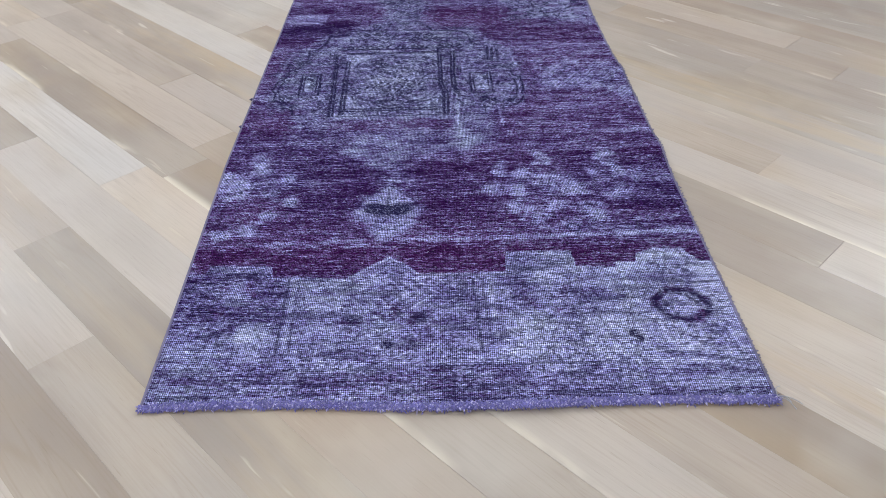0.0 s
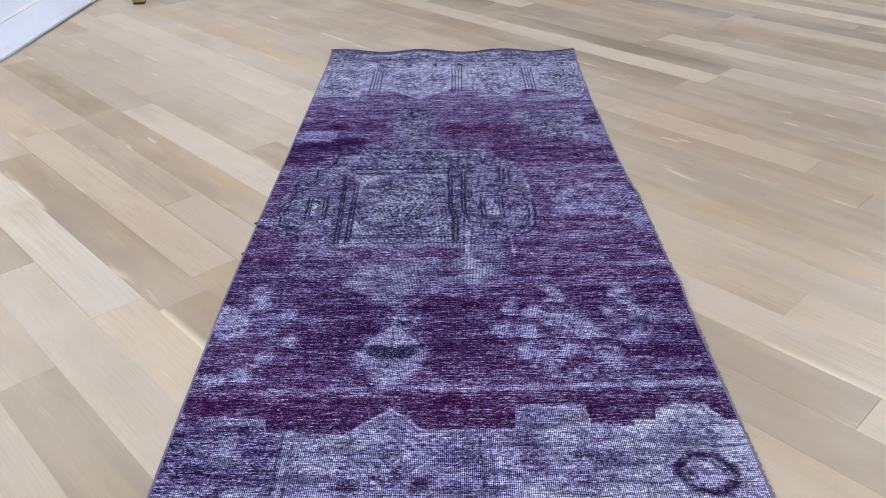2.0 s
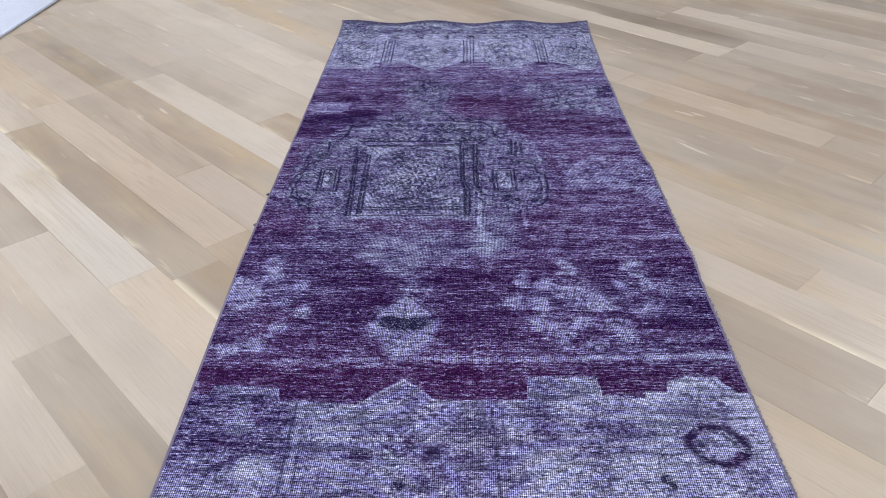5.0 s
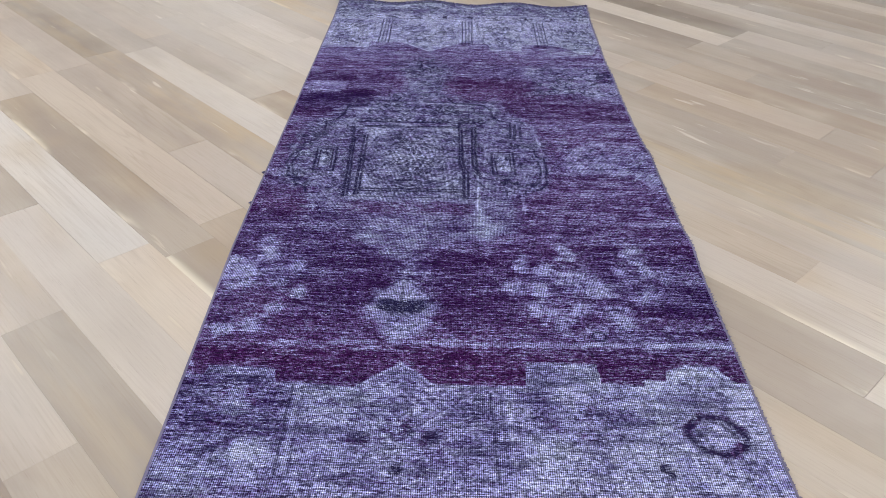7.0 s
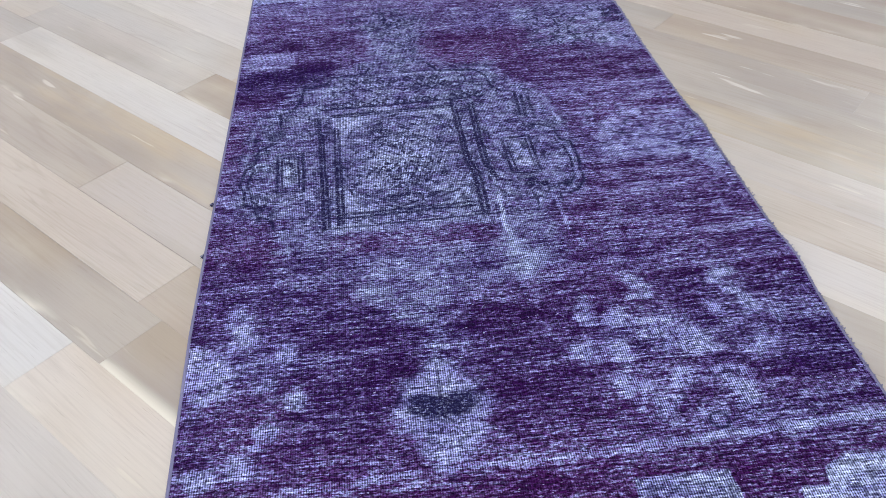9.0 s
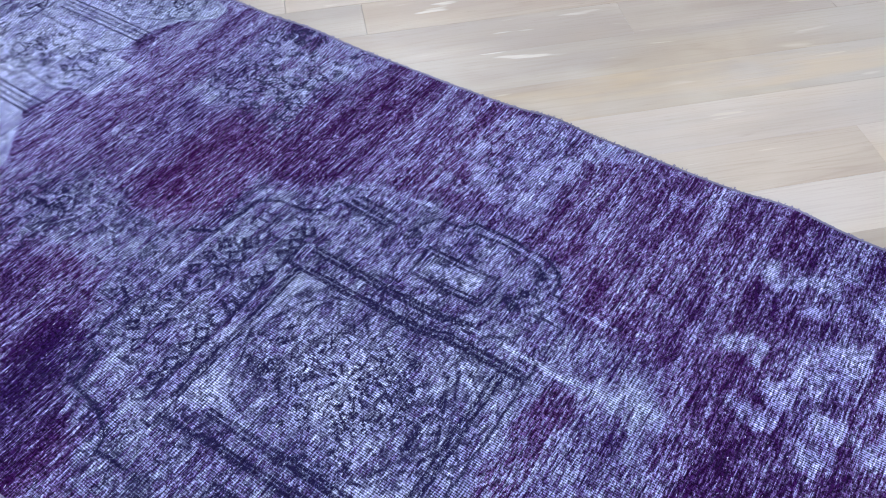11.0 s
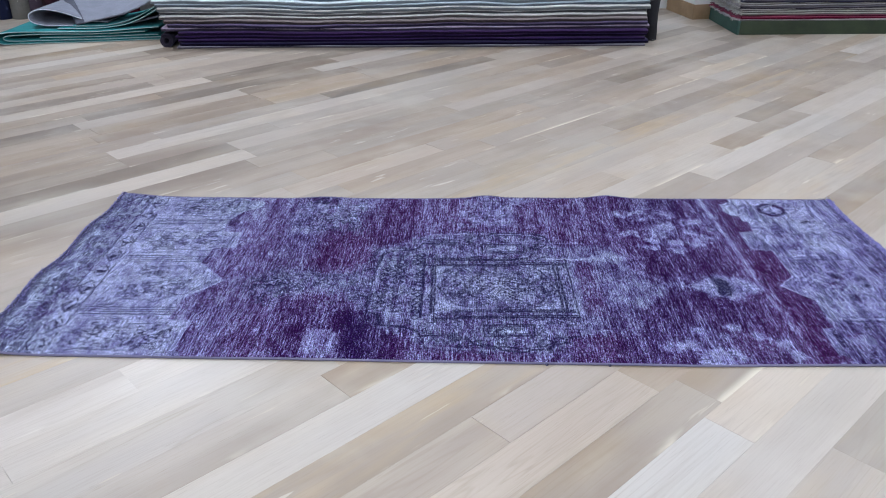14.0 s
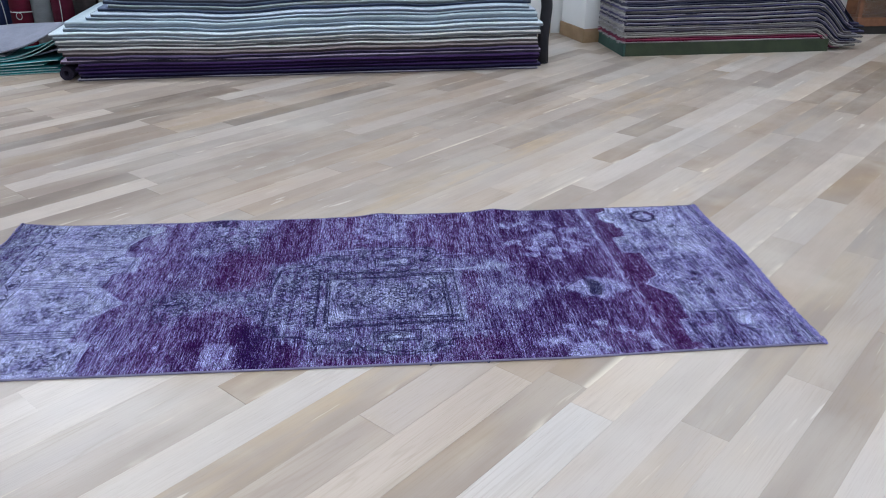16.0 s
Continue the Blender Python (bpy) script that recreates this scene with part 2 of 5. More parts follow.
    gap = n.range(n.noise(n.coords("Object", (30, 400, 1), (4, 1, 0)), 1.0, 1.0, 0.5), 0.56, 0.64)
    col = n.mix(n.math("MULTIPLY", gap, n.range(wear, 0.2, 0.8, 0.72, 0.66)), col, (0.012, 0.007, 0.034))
    slub = n.range(n.noise(n.coords("Object", (110, 270, 1)), 1.0, 1.0, 0.5), 0.71, 0.76)
    col = n.mix(n.math("MULTIPLY", slub, 0.85), col, (0.60, 0.62, 0.86))
    n.bump(n.math("ADD", n.math("ADD", n.math("MULTIPLY", rib, 0.35), knots), grit), 0.0020, 0.7)
    return n.out(col, 1.0, Specular_IOR_Level=0.03)


M = {
    "oak": oak("limed_oak", False),
    "oak_rest": oak("limed_oak_far", True),
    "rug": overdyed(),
    "violet_yarn": cloth("violet_yarn", (0.33, 0.31, 0.74), (0.17, 0.15, 0.46), sheen=0.3, scale=14.0, islands=True),
    "slate_yarn": cloth("slate_yarn", (0.10, 0.10, 0.17), (0.045, 0.04, 0.085), sheen=0.2, islands=True),
    "edge_yarn": cloth("edge_yarn", (0.25, 0.23, 0.36), (0.12, 0.11, 0.19), sheen=0.2),
    "thread": cloth("cotton_thread", (0.55, 0.54, 0.52), (0.36, 0.36, 0.40)),
    "wall": plain("wall_paint", (0.76, 0.77, 0.77), (0.70, 0.71, 0.72), 0.75, 1.5),
    "ceiling": plain("ceiling_paint", (0.80, 0.80, 0.79), (0.76, 0.76, 0.75), 0.85, 1.5),
    "skirting": plain("oak_skirting", (0.36, 0.25, 0.15), (0.27, 0.18, 0.10), 0.5, 7.0),
    "green_board": plain("green_painted_board", (0.030, 0.046, 0.020), (0.019, 0.031, 0.015), 0.65, 9.0),
    "teal_board": plain("teal_painted_board", (0.032, 0.085, 0.068), (0.02, 0.06, 0.053), 0.65, 9.0),
    "brown_wood": plain("brown_wood", (0.20, 0.085, 0.04), (0.12, 0.045, 0.02), 0.4, 11.0),
    "dark_base": plain("dark_base", (0.02, 0.018, 0.016), (0.012, 0.011, 0.01), 0.6),
    "white_metal": plain("white_metal", (0.8, 0.8, 0.8), (0.76, 0.76, 0.76), 0.4),
    "steel": plain("steel", (0.6, 0.6, 0.6), (0.5, 0.5, 0.52), 0.3, 20.0, 1.0),
}
glow = Nodes("lamp_diffuser")
M["glow"] = glow.out((0.9, 0.9, 0.9), 0.5, Emission_Color=(0.93, 0.97, 1.0), Emission_Strength=5.0)
pane = Nodes("cabinet_glass")
M["glass"] = pane.out((0.93, 0.97, 0.96), 0.03, Transmission_Weight=1.0, IOR=1.45)


# ---- building helpers ----
def part(name, bm, material, parent, label="", smooth=False):
    me = bpy.data.meshes.new(name)
    bm.to_mesh(me)
    bm.free()
    for m in (material if isinstance(material, (list, tuple)) else [material]):
        me.materials.append(m)
    if smooth:
        me.polygons.foreach_set("use_smooth", [True] * len(me.polygons))
    ob = new(name, me)
    if parent is not None:
        ob.parent = parent
    if label:
        ob["label"] = label
    return ob


def thing(name, m=None, **tags):
    ob = new(name)
    ob.empty_display_size = 0.1
    if m is not None:
        ob.matrix_basis = m
    return tagged(ob, **tags)


def box(x0, x1, y0, y1, z0, z1, bevel=0.0, bm=None):
    fresh = bmesh.new()
    bmesh.ops.create_cube(fresh, size=1)
    for v in fresh.verts:
        v.co = Vector(((x0 + x1) / 2 + v.co.x * (x1 - x0), (y0 + y1) / 2 + v.co.y * (y1 - y0), (z0 + z1) / 2 + v.co.z * (z1 - z0)))
    if bevel:
        bmesh.ops.bevel(fresh, geom=fresh.edges[:], offset=bevel, segments=2, affect="EDGES", profile=0.6)
    if bm is None:
        return fresh
    me = bpy.data.meshes.new("tmp")
    fresh.to_mesh(me)
    fresh.free()
    bm.from_mesh(me)
    bpy.data.meshes.remove(me)
    return bm


def tube(points, radius, sides=8, bm=None, caps=True):
    """A round bar along points; radius a number or one for each point."""
    bm = bm or bmesh.new()
    pts = [Vector(p) for p in points]
    rads = radius if isinstance(radius, (list, tuple)) else [radius] * len(pts)
    rings = []
    for i, p in enumerate(pts):
        d = (pts[min(i + 1, len(pts) - 1)] - pts[max(i - 1, 0)]).normalized()
        side = d.cross(Vector((0.137, 0.211, 0.968)))
        side = (side if side.length > 1e-4 else d.orthogonal()).normalized()
        up = side.cross(d)
        rings.append([bm.verts.new(p + rads[i] * (math.cos(a) * side + math.sin(a) * up)) for a in (2 * math.pi * k / sides for k in range(sides))])
    for a, b in zip(rings, rings[1:]):
        for k in range(sides):
            bm.faces.new((a[k], a[(k + 1) % sides], b[(k + 1) % sides], b[k]))
    if caps:
        bm.faces.new(rings[0]), bm.faces.new(rings[-1][::-1])
    return bm


def ribbon(profile, thick, y0, y1, sway, steps=2, bm=None):
    """A cloth of that thickness whose (u, w) profile is swept along v from y0 to y1. sway(v, k) moves station k."""
    bm = bm or bmesh.new()
    pts = [Vector((u, w)) for u, w in profile]
    outer, inner = [], []
    for i, p in enumerate(pts):
        d = (pts[min(i + 1, len(pts) - 1)] - pts[max(i - 1, 0)]).normalized()
        nrm = Vector((-d.y, d.x)) * thick / 2
        outer.append(p + nrm), inner.append(p - nrm)
    loop = outer + inner[::-1]
    rows = []
    for s in range(steps + 1):
        v = y0 + (y1 - y0) * s / steps
        rows.append([bm.verts.new(sway(q.x, v, q.y)) for q in loop])
    n = len(loop)
    for a, b in zip(rows, rows[1:]):
        for k in range(n):
            bm.faces.new((a[k], a[(k + 1) % n], b[(k + 1) % n], b[k]))
    for row, flip in ((rows[0], False), (rows[-1], True)):
        m = len(pts)
        for k in range(m - 1):
            f = (row[k], row[k + 1], row[n - 2 - k], row[n - 1 - k])
            bm.faces.new(f if flip else f[::-1])
    bmesh.ops.recalc_face_normals(bm, faces=bm.faces[:])
    return bm


# ---- room ----
X0, X1, Y0, Y1, H = ROOM
def wall(name, x0, x1, y0, y1):
    tagged(part(name, box(x0, x1, y0, y1, 0, H), M["wall"], None), "white painted plaster wall", "wall", kind="structure")
wall("wall_east", X1, X1 + 0.2, Y0 - 0.2, Y1 + 0.2)
wall("wall_west", X0 - 0.2, X0, Y0 - 0.2, Y1 + 0.2)
wall("wall_north", X0, X1, Y1, Y1 + 0.2)
wall("wall_south", X0, X1, Y0 - 0.2, Y0)
tagged(part("ceiling", box(X0 - 0.2, X1 + 0.2, Y0 - 0.2, Y1 + 0.2, H, H + 0.15), M["ceiling"], None), "plain white painted shop ceiling", "ceiling", kind="structure")
tagged(part("subfloor", box(X0 - 0.2, X1 + 0.2, Y0 - 0.2, Y1 + 0.2, -0.12, -0.014), M["dark_base"], None), "dark screed under the boards", "floor", kind="structure")
# column beside the far rug pile, with its oak skirting
column = thing("column", pose(4.21, -0.38, 0, 0, 0, 13), label="white painted column with an oak skirting", category="column", kind="structure")
part("shaft", box(0.012, 0.46, -1.35, -0.012, 0, H), M["wall"], column)
bmk = box(0, 0.47, -1.36, 0, 0, 0.115, 0.004)
part("skirting_board", bmk, M["skirting"], column, "varnished oak skirting board")
tagged(part("baseboard", box(X1 - 0.016, X1, -0.2, Y1, 0, 0.115, 0.003), M["skirting"], None), "varnished oak skirting board along the wall", "skirting board", kind="structure")

lamp_first = None
for lx, ly in LAMPS:
    if lamp_first is None:
        lamp_first = thing("ceiling_light", pose(lx, ly, H), label="flat white LED panel lamp in the ceiling", category="ceiling light", group="ceiling lights")
        fr = bmesh.new()
        for b in ((-0.3, 0.3, -0.6, -0.58), (-0.3, 0.3, 0.58, 0.6), (-0.3, -0.28, -0.58, 0.58), (0.28, 0.3, -0.58, 0.58)):
            box(*b, -0.03, 0, bm=fr)
        part("frame", fr, M["white_metal"], lamp_first)
        part("diffuser", box(-0.28, 0.28, -0.58, 0.58, -0.02, -0.008), M["glow"], lamp_first)
    else:
        copy_thing(lamp_first, pose(lx, ly, H))


# ---- the runner rug ----
def steps(a, lo, hi):
    t = np.clip((a - lo) / (hi - lo), 0, 1)
    return t * t * (3 - 2 * t)


def grain(x, y, seed, octaves=3):
    """Smooth value noise in 0..1 over arrays."""
    total, amp, norm = 0, 1.0, 0
    for o in range(octaves):
        lat = np.random.RandomState(seed + o).rand(64, 64)
        i, j = np.floor(x).astype(int), np.floor(y).astype(int)
        fx, fy = x - i, y - j
        fx, fy = fx * fx * (3 - 2 * fx), fy * fy * (3 - 2 * fy)
        a = lat[i % 64, j % 64] * (1 - fx) + lat[(i + 1) % 64, j % 64] * fx
        b = lat[i % 64, (j + 1) % 64] * (1 - fx) + lat[(i + 1) % 64, (j + 1) % 64] * fx
        total, norm = total + amp * (a * (1 - fy) + b * fy), norm + amp
        x, y, amp = x * 2.03 + 5.1, y * 2.03 + 9.7, amp * 0.55
    return total / norm


RUG_L = 2.745
def rug_left(y):
    return np.interp(y, (0, 0.2, 0.5, 0.8, 2.75), (-0.55, -0.556, -0.566, -0.577, -0.582))
def rug_right(y):
    return np.interp(y, (0, 0.45, 0.9, 1.15, 1.6, 2.1, 2.75), (0.55, 0.541, 0.536, 0.532, 0.512, 0.498, 0.502))
def rug_lift(x, y):
    """Height of the rug's top face: it lies flat but for ripples at its far end and along one side."""
    far = np.exp(-((RUG_L - y) / 0.10) ** 2) * (0.5 + 0.5 * np.sin(2 * np.pi * (x + 0.66) / 0.36 - 0.6)) * 0.014
    side = np.exp(-((0.52 - x) / 0.07) ** 2) * 0.012 * (np.exp(-((y - 0.86) / 0.07) ** 2) + 0.8 * np.exp(-((y - 1.33) / 0.06) ** 2) + 0.6 * np.exp(-((y - 1.95) / 0.08) ** 2))
    near = np.exp(-(y / 0.04) ** 2) * np.exp(-((x - 0.12) / 0.16) ** 2) * 0.006
    return 0.0055 + far + side + near + 0.0008 * np.sin(7 * x + 3 * y) * np.sin(11 * y)


NX, NY = 620, 1540
sgrid, ygrid = np.meshgrid(np.linspace(0, 1, NX + 1), np.linspace(0, RUG_L, NY + 1))
X, Y = rug_left(ygrid) + sgrid * (rug_right(ygrid) - rug_left(ygrid)), ygrid
# the end edges are not quite straight
Y = Y + (sgrid - 0.5) * 0.014 * (-ygrid / RUG_L) + 0.006 * np.sin(sgrid * 9) * (1 - ygrid / RUG_L) ** 6

edge_n = (grain(X * 26, Y * 26, 11) - 0.5) * 0.05
ragged = grain(X * 5, Y * 110, 15) - 0.5          # along single wefts
PX, PY = X + edge_n + 0.07 * ragged, Y + (grain(X * 24, Y * 24, 21) - 0.5) * 0.05 + 0.02 * ragged
SX, SY = X + 1.3 * edge_n + 0.035 * ragged, Y + 1.3 * (grain(X * 24, Y * 24, 21) - 0.5) * 0.05
RX, RY = X + 0.5 * edge_n + 0.016 * ragged, Y + 0.5 * (grain(X * 24, Y * 24, 21) - 0.5) * 0.05 + 0.006 * ragged
QX, QY = X + 0.10 * edge_n, Y + 0.008 * (grain(X * 40, Y * 40, 31) - 0.5)
streak = grain(X * 4.2, Y * 70, 41, 4) - 0.5
abrash = steps(grain(X * 0.7 + 3, Y * 15 + 0.6 * grain(X * 9, Y * 2, 52), 51), 0.32, 0.68) - 0.5
blot = grain(X * 30, Y * 33, 61)
blot2 = grain(X * 58, Y * 62, 71)


def area(x0, x1, y0, y1, e=0.012, px=None, py=None):
    px, py = RX if px is None else px, RY if py is None else py
    return steps(px, x0 - e, x0 + e) * steps(-px, -x1 - e, -x1 + e) * steps(py, y0 - e, y0 + e) * steps(-py, -y1 - e, -y1 + e)


def spotty(cx, cy, rx, ry):
    return np.exp(-(((RX - cx) / rx) ** 2 + ((RY - cy) / ry) ** 2))


def stroke(x0, y0, x1, y1, w=0.0032):
    w = 0.85 * w
    dx, dy = x1 - x0, y1 - y0
    t = np.clip(((QX - x0) * dx + (QY - y0) * dy) / (dx * dx + dy * dy), 0, 1)
    d = np.hypot(QX - x0 - t * dx, QY - y0 - t * dy)
    return np.clip(1.35 - d / w, 0, 1)


def frame_lines(x0, x1, y0, y1, w=0.003, lean=0.0):
    out = 0
    for a, b, c, d in ((x0 + lean, y0, x0, y1), (x1 + lean, y0, x1, y1), (x0 + lean, y0, x1 + lean, y0), (x0, y1, x1, y1)):
        out = np.maximum(out, stroke(a, b, c, d, w))
    return out


def path(pts, strength=0.95, w=0.0042):
    """Draw a kinked contour through a few points."""
    global ink
    for (a, b), (c, d) in zip(pts, pts[1:]):
        ink = np.maximum(ink, strength * stroke(a, b, c, d, 1.15 * w))


def tracery(freq, seed, width=0.04):
    """Wandering outlines, like the contours of small leaves and flowers."""
    freq = 1.5 * freq
    a = grain(X * freq, Y * freq * 0.8, seed, 2)
    return np.clip(1.3 - np.abs(a - 0.5) / width, 0, 1) * steps(grain(X * 26, Y * 30, seed + 7), 0.30, 0.46)


def over(base, mask, value):
    return base * (1 - mask) + value * mask


# the drawing follows single knots: masks are made knot by knot and looked up from the field
KNOT = 0.0046
KI = np.clip(((X + 0.62 + 0.02 * edge_n) / KNOT).astype(int), 0, 259)
KJ = np.clip((Y / KNOT + 0.25 * (grain(X * 60, Y * 60, 35) - 0.5)).astype(int), 0, 609)
LX, LY = np.meshgrid((np.arange(260) + 0.5) * KNOT - 0.62, (np.arange(610) + 0.5) * KNOT, indexing="ij")


def blobs(fx, fy, seed, cut, octaves=2):
    """Patches of knots, one in or out."""
    return grain(LX * fx + 3, LY * fy + 5, seed, octaves) > cut


def outline(m):
    """The outermost knots of patches: contours in small steps."""
    core = m.copy()
    for axis in (0, 1):
        for way in (-1, 1):
            core &= np.roll(m, way, axis)
    return m & ~core


def drawn(m):
    return m[KI, KJ].astype(float)


crumbs = drawn(blobs(92, 84, 301, 0.60, 1))
crumbs_fine = drawn(blobs(150, 130, 305, 0.66, 1))
contours = drawn(outline(blobs(34, 30, 311, 0.50)))
contours_fine = drawn(outline(blobs(58, 50, 317, 0.52)))
kept = steps(grain(X * 19, Y * 21, 325), 0.34, 0.52)      # where the drawing has survived


# how far the pile is worn down to the pale ground
wear = 0.26 + 0.045 * steps(Y, 0.95, 1.15) + 0.48 * streak + 0.16 * abrash
wear += 0.08 * steps(X, 0.10, 0.35) * steps(Y, 0.86, 1.0) * (1 - steps(Y, 1.5, 1.7))
wear += 0.16 * steps(Y, 1.75, 1.95)
red = 0.42 + 0.9 * (grain(X * 2.5, Y * 7, 81) - 0.5)
green = np.clip(1.8 * (grain(X * 4, Y * 5, 91) - 0.52), 0, 1)
ink = np.zeros_like(X)

# medallion: a stepped lozenge about x = -0.16 with pendants at both ends
half = np.interp(PY, (0.78, 0.87, 0.89, 1.10, 1.12, 1.17, 1.34, 1.52, 1.58, 1.70, 1.73, 1.80, 2.00, 2.06, 2.09), (0, 0.13, 0.27, 0.29, 0.33, 0.37, 0.38, 0.36, 0.30, 0.26, 0.12, 0.06, 0.09, 0.05, 0))
med = steps(half - np.abs(PX + 0.16), -0.025, 0.035)
wear = over(wear, 0.9 * med, 0.50 + 0.08 * steps(Y, 1.0, 1.1) + 0.46 * streak + 0.40 * (blot - 0.5))
red = over(red, med, 0.12)
green = np.clip(green + 0.45 * med, 0, 1)
rim = np.clip(1.0 - np.abs(half - np.abs(QX + 0.16) - 0.012) / 0.008, 0, 1) * (Y > 1.08) * (Y < 2.05)
wear = over(wear, 0.55 * rim, 0.85)
ink = np.maximum(ink, 0.55 * np.clip(1.1 - np.abs(half - np.abs(QX + 0.16)) / 0.004, 0, 1) * steps(blot, 0.42, 0.6) * (Y > 1.08) * (Y < 1.70))

# square panel with its rosette
panel = area(-0.325, -0.04, 1.10, 1.50)
wear = over(wear, panel, 0.82 + 0.35 * streak)
octo = steps(0.30 - np.maximum(np.abs(PX + 0.175) * 1.9, np.abs(PY - 1.29) * 1.45) - 0.35 * np.maximum(np.abs(PX + 0.175) + np.abs(PY - 1.29) - 0.2, 0), 0, 0.03)
wear = over(wear, octo, 0.62 + 0.3 * (blot2 - 0.5) + 0.3 * streak)
rad, ang = np.hypot((QX + 0.168) * 1.0, (QY - 1.30) * 0.93), np.arctan2((QY - 1.30) * 0.93, QX + 0.168)
wear = over(wear, 0.85 * np.exp(-(rad / 0.095) ** 6), 0.90)
ang = ang + 0.9 * (grain(X * 46, Y * 44, 79) - 0.5)
rad = rad + 0.018 * (grain(X * 52, Y * 50, 83) - 0.5)
for r0, r1, count, turn in ((0.010, 0.030, 8, 0.0), (0.032, 0.054, 16, 0.3), (0.058, 0.080, 24, 0.1), (0.084, 0.098, 30, 0.2)):
    ray = steps(np.cos(ang * count + turn), 0.45, 0.80) * steps(rad, r0 - 0.003, r0 + 0.003) * steps(-rad, -r1 - 0.003, -r1 + 0.003)
    ink = np.maximum(ink, 1.0 * ray * steps(grain(X * 90, Y * 80, 77), 0.22, 0.42))
for r in (0.031, 0.056, 0.082):
    ink = np.maximum(ink, 0.8 * np.clip(1.2 - np.abs(rad - r) / 0.004, 0, 1) * steps(np.sin(ang * 8 + 40 * r), -0.3, 0.2))
octline = np.maximum(np.abs(QX + 0.172), 0.83 * np.abs(QY - 1.30)) + 0.42 * np.minimum(np.abs(QX + 0.172), 0.83 * np.abs(QY - 1.30))
for r in (0.145, 0.158):
    ink = np.maximum(ink, 0.75 * np.clip(1.2 - np.abs(octline - r) / 0.005, 0, 1) * steps(blot2, 0.34, 0.5))
inside = steps(0.150 - octline, 0, 0.01) * steps(rad, 0.085, 0.10)
ink = np.maximum(ink, 0.8 * inside * steps(blot2, 0.60, 0.65))
ink = np.maximum(ink, 0.5 * panel * contours_fine * kept)
ink = np.maximum(ink, 0.62 * octo * np.maximum(crumbs * steps(blot, 0.35, 0.55), 0.8 * contours_fine) * steps(rad, 0.075, 0.10))
ink = np.maximum(ink, 0.6 * crumbs_fine * steps(0.10 - rad, 0, 0.02))
# straight guard lines up both sides of the panel
for pts, w in ((((-0.366, 1.50), (-0.345, 1.065)), 0.0046), (((-0.355, 1.42), (-0.335, 1.075)), 0.0036), (((-0.327, 1.435), (-0.317, 1.08)), 0.0050), (((-0.318, 1.435), (-0.307, 1.08)), 0.0042),
               (((-0.040, 1.53), (-0.036, 1.27), (-0.022, 1.22), (-0.022, 1.08)), 0.0050), (((-0.031, 1.50), (-0.026, 1.27), (-0.010, 1.22), (-0.010, 1.09)), 0.0040), (((0.000, 1.51), (0.003, 1.26), (0.016, 1.21)), 0.0040), (((0.011, 1.51), (0.013, 1.25), (0.024, 1.20)), 0.0046)):
    path(pts, 1.0, w)
for k in range(24):
    y = 1.09 + 0.017 * k
    path(((-0.348 + 0.02 * (1.29 - y), y), (-0.328 + 0.02 * (1.29 - y), y + 0.011), (-0.346 + 0.02 * (1.29 - y), y + 0.013)), 0.45, 0.0024)
    path(((-0.022, y), (-0.004, y + 0.010), (-0.020, y + 0.013)), 0.45, 0.0024)
for y, x0, x1, k, w in ((1.532, -0.362, 0.006, 0.95, 0.0046), (1.503, -0.330, -0.040, 1.0, 0.0046), (1.494, -0.328, -0.040, 0.8, 0.0036), (1.112, -0.322, -0.024, 0.9, 0.0042), (1.100, -0.320, -0.022, 1.0, 0.0044), (1.068, -0.350, 0.012, 0.7, 0.0036)):
    path(((x0, y), (x1, y + 0.006)), k, w)
# pale spandrels in the corners of the panel
for cx, cy in ((-0.295, 1.465), (-0.070, 1.470), (-0.285, 1.140), (-0.060, 1.145)):
    wear = over(wear, 0.5 * spotty(cx, cy, 0.036, 0.046), 0.95 + 0.4 * streak)
wear = over(wear, 0.5 * area(-0.34, 0.0, 1.045, 1.095, 0.012, PX, PY), 0.85 + 0.4 * streak)
wear = over(wear, 0.8 * stroke(0.022, 0.99, 0.010, 1.53, 0.005), 0.9)
wear = over(wear, stroke(0.016, 1.02, 0.018, 1.14, 0.006), 1.0)
wear = over(wear, 0.8 * spotty(0.022, 0.965, 0.024, 0.04), 1.0 + 0.4 * streak)
wear = over(wear, 0.7 * spotty(0.06, 0.925, 0.03, 0.025), 1.0)
wear = over(wear, 0.6 * stroke(-0.417, 1.03, -0.408, 0.88, 0.0035), 0.9)
wear = over(wear, 0.5 * stroke(0.135, 1.11, 0.140, 1.0, 0.005), 0.9)
# side boxes beside the panel
for x0, x1, lean in ((-0.455, -0.398, 0.006), (0.058, 0.121, 0.002)):
    wear = over(wear, area(x0 - 0.02, x1 + 0.03, 1.18, 1.37), 0.55)
    wear = over(wear, area(x0 + 0.014, x1 - 0.010, 1.225, 1.33), 0.85)
    ink = np.maximum(ink, 1.0 * frame_lines(x0, x1, 1.205, 1.347, 0.0046, lean))
    ink = np.maximum(ink, 0.9 * frame_lines(x0 + 0.010, x1 - 0.010, 1.220, 1.335, 0.0030, lean))
    ink = np.maximum(ink, 0.7 * area(x0 + 0.016, x1 - 0.012, 1.23, 1.325) * steps(blot2, 0.56, 0.62))
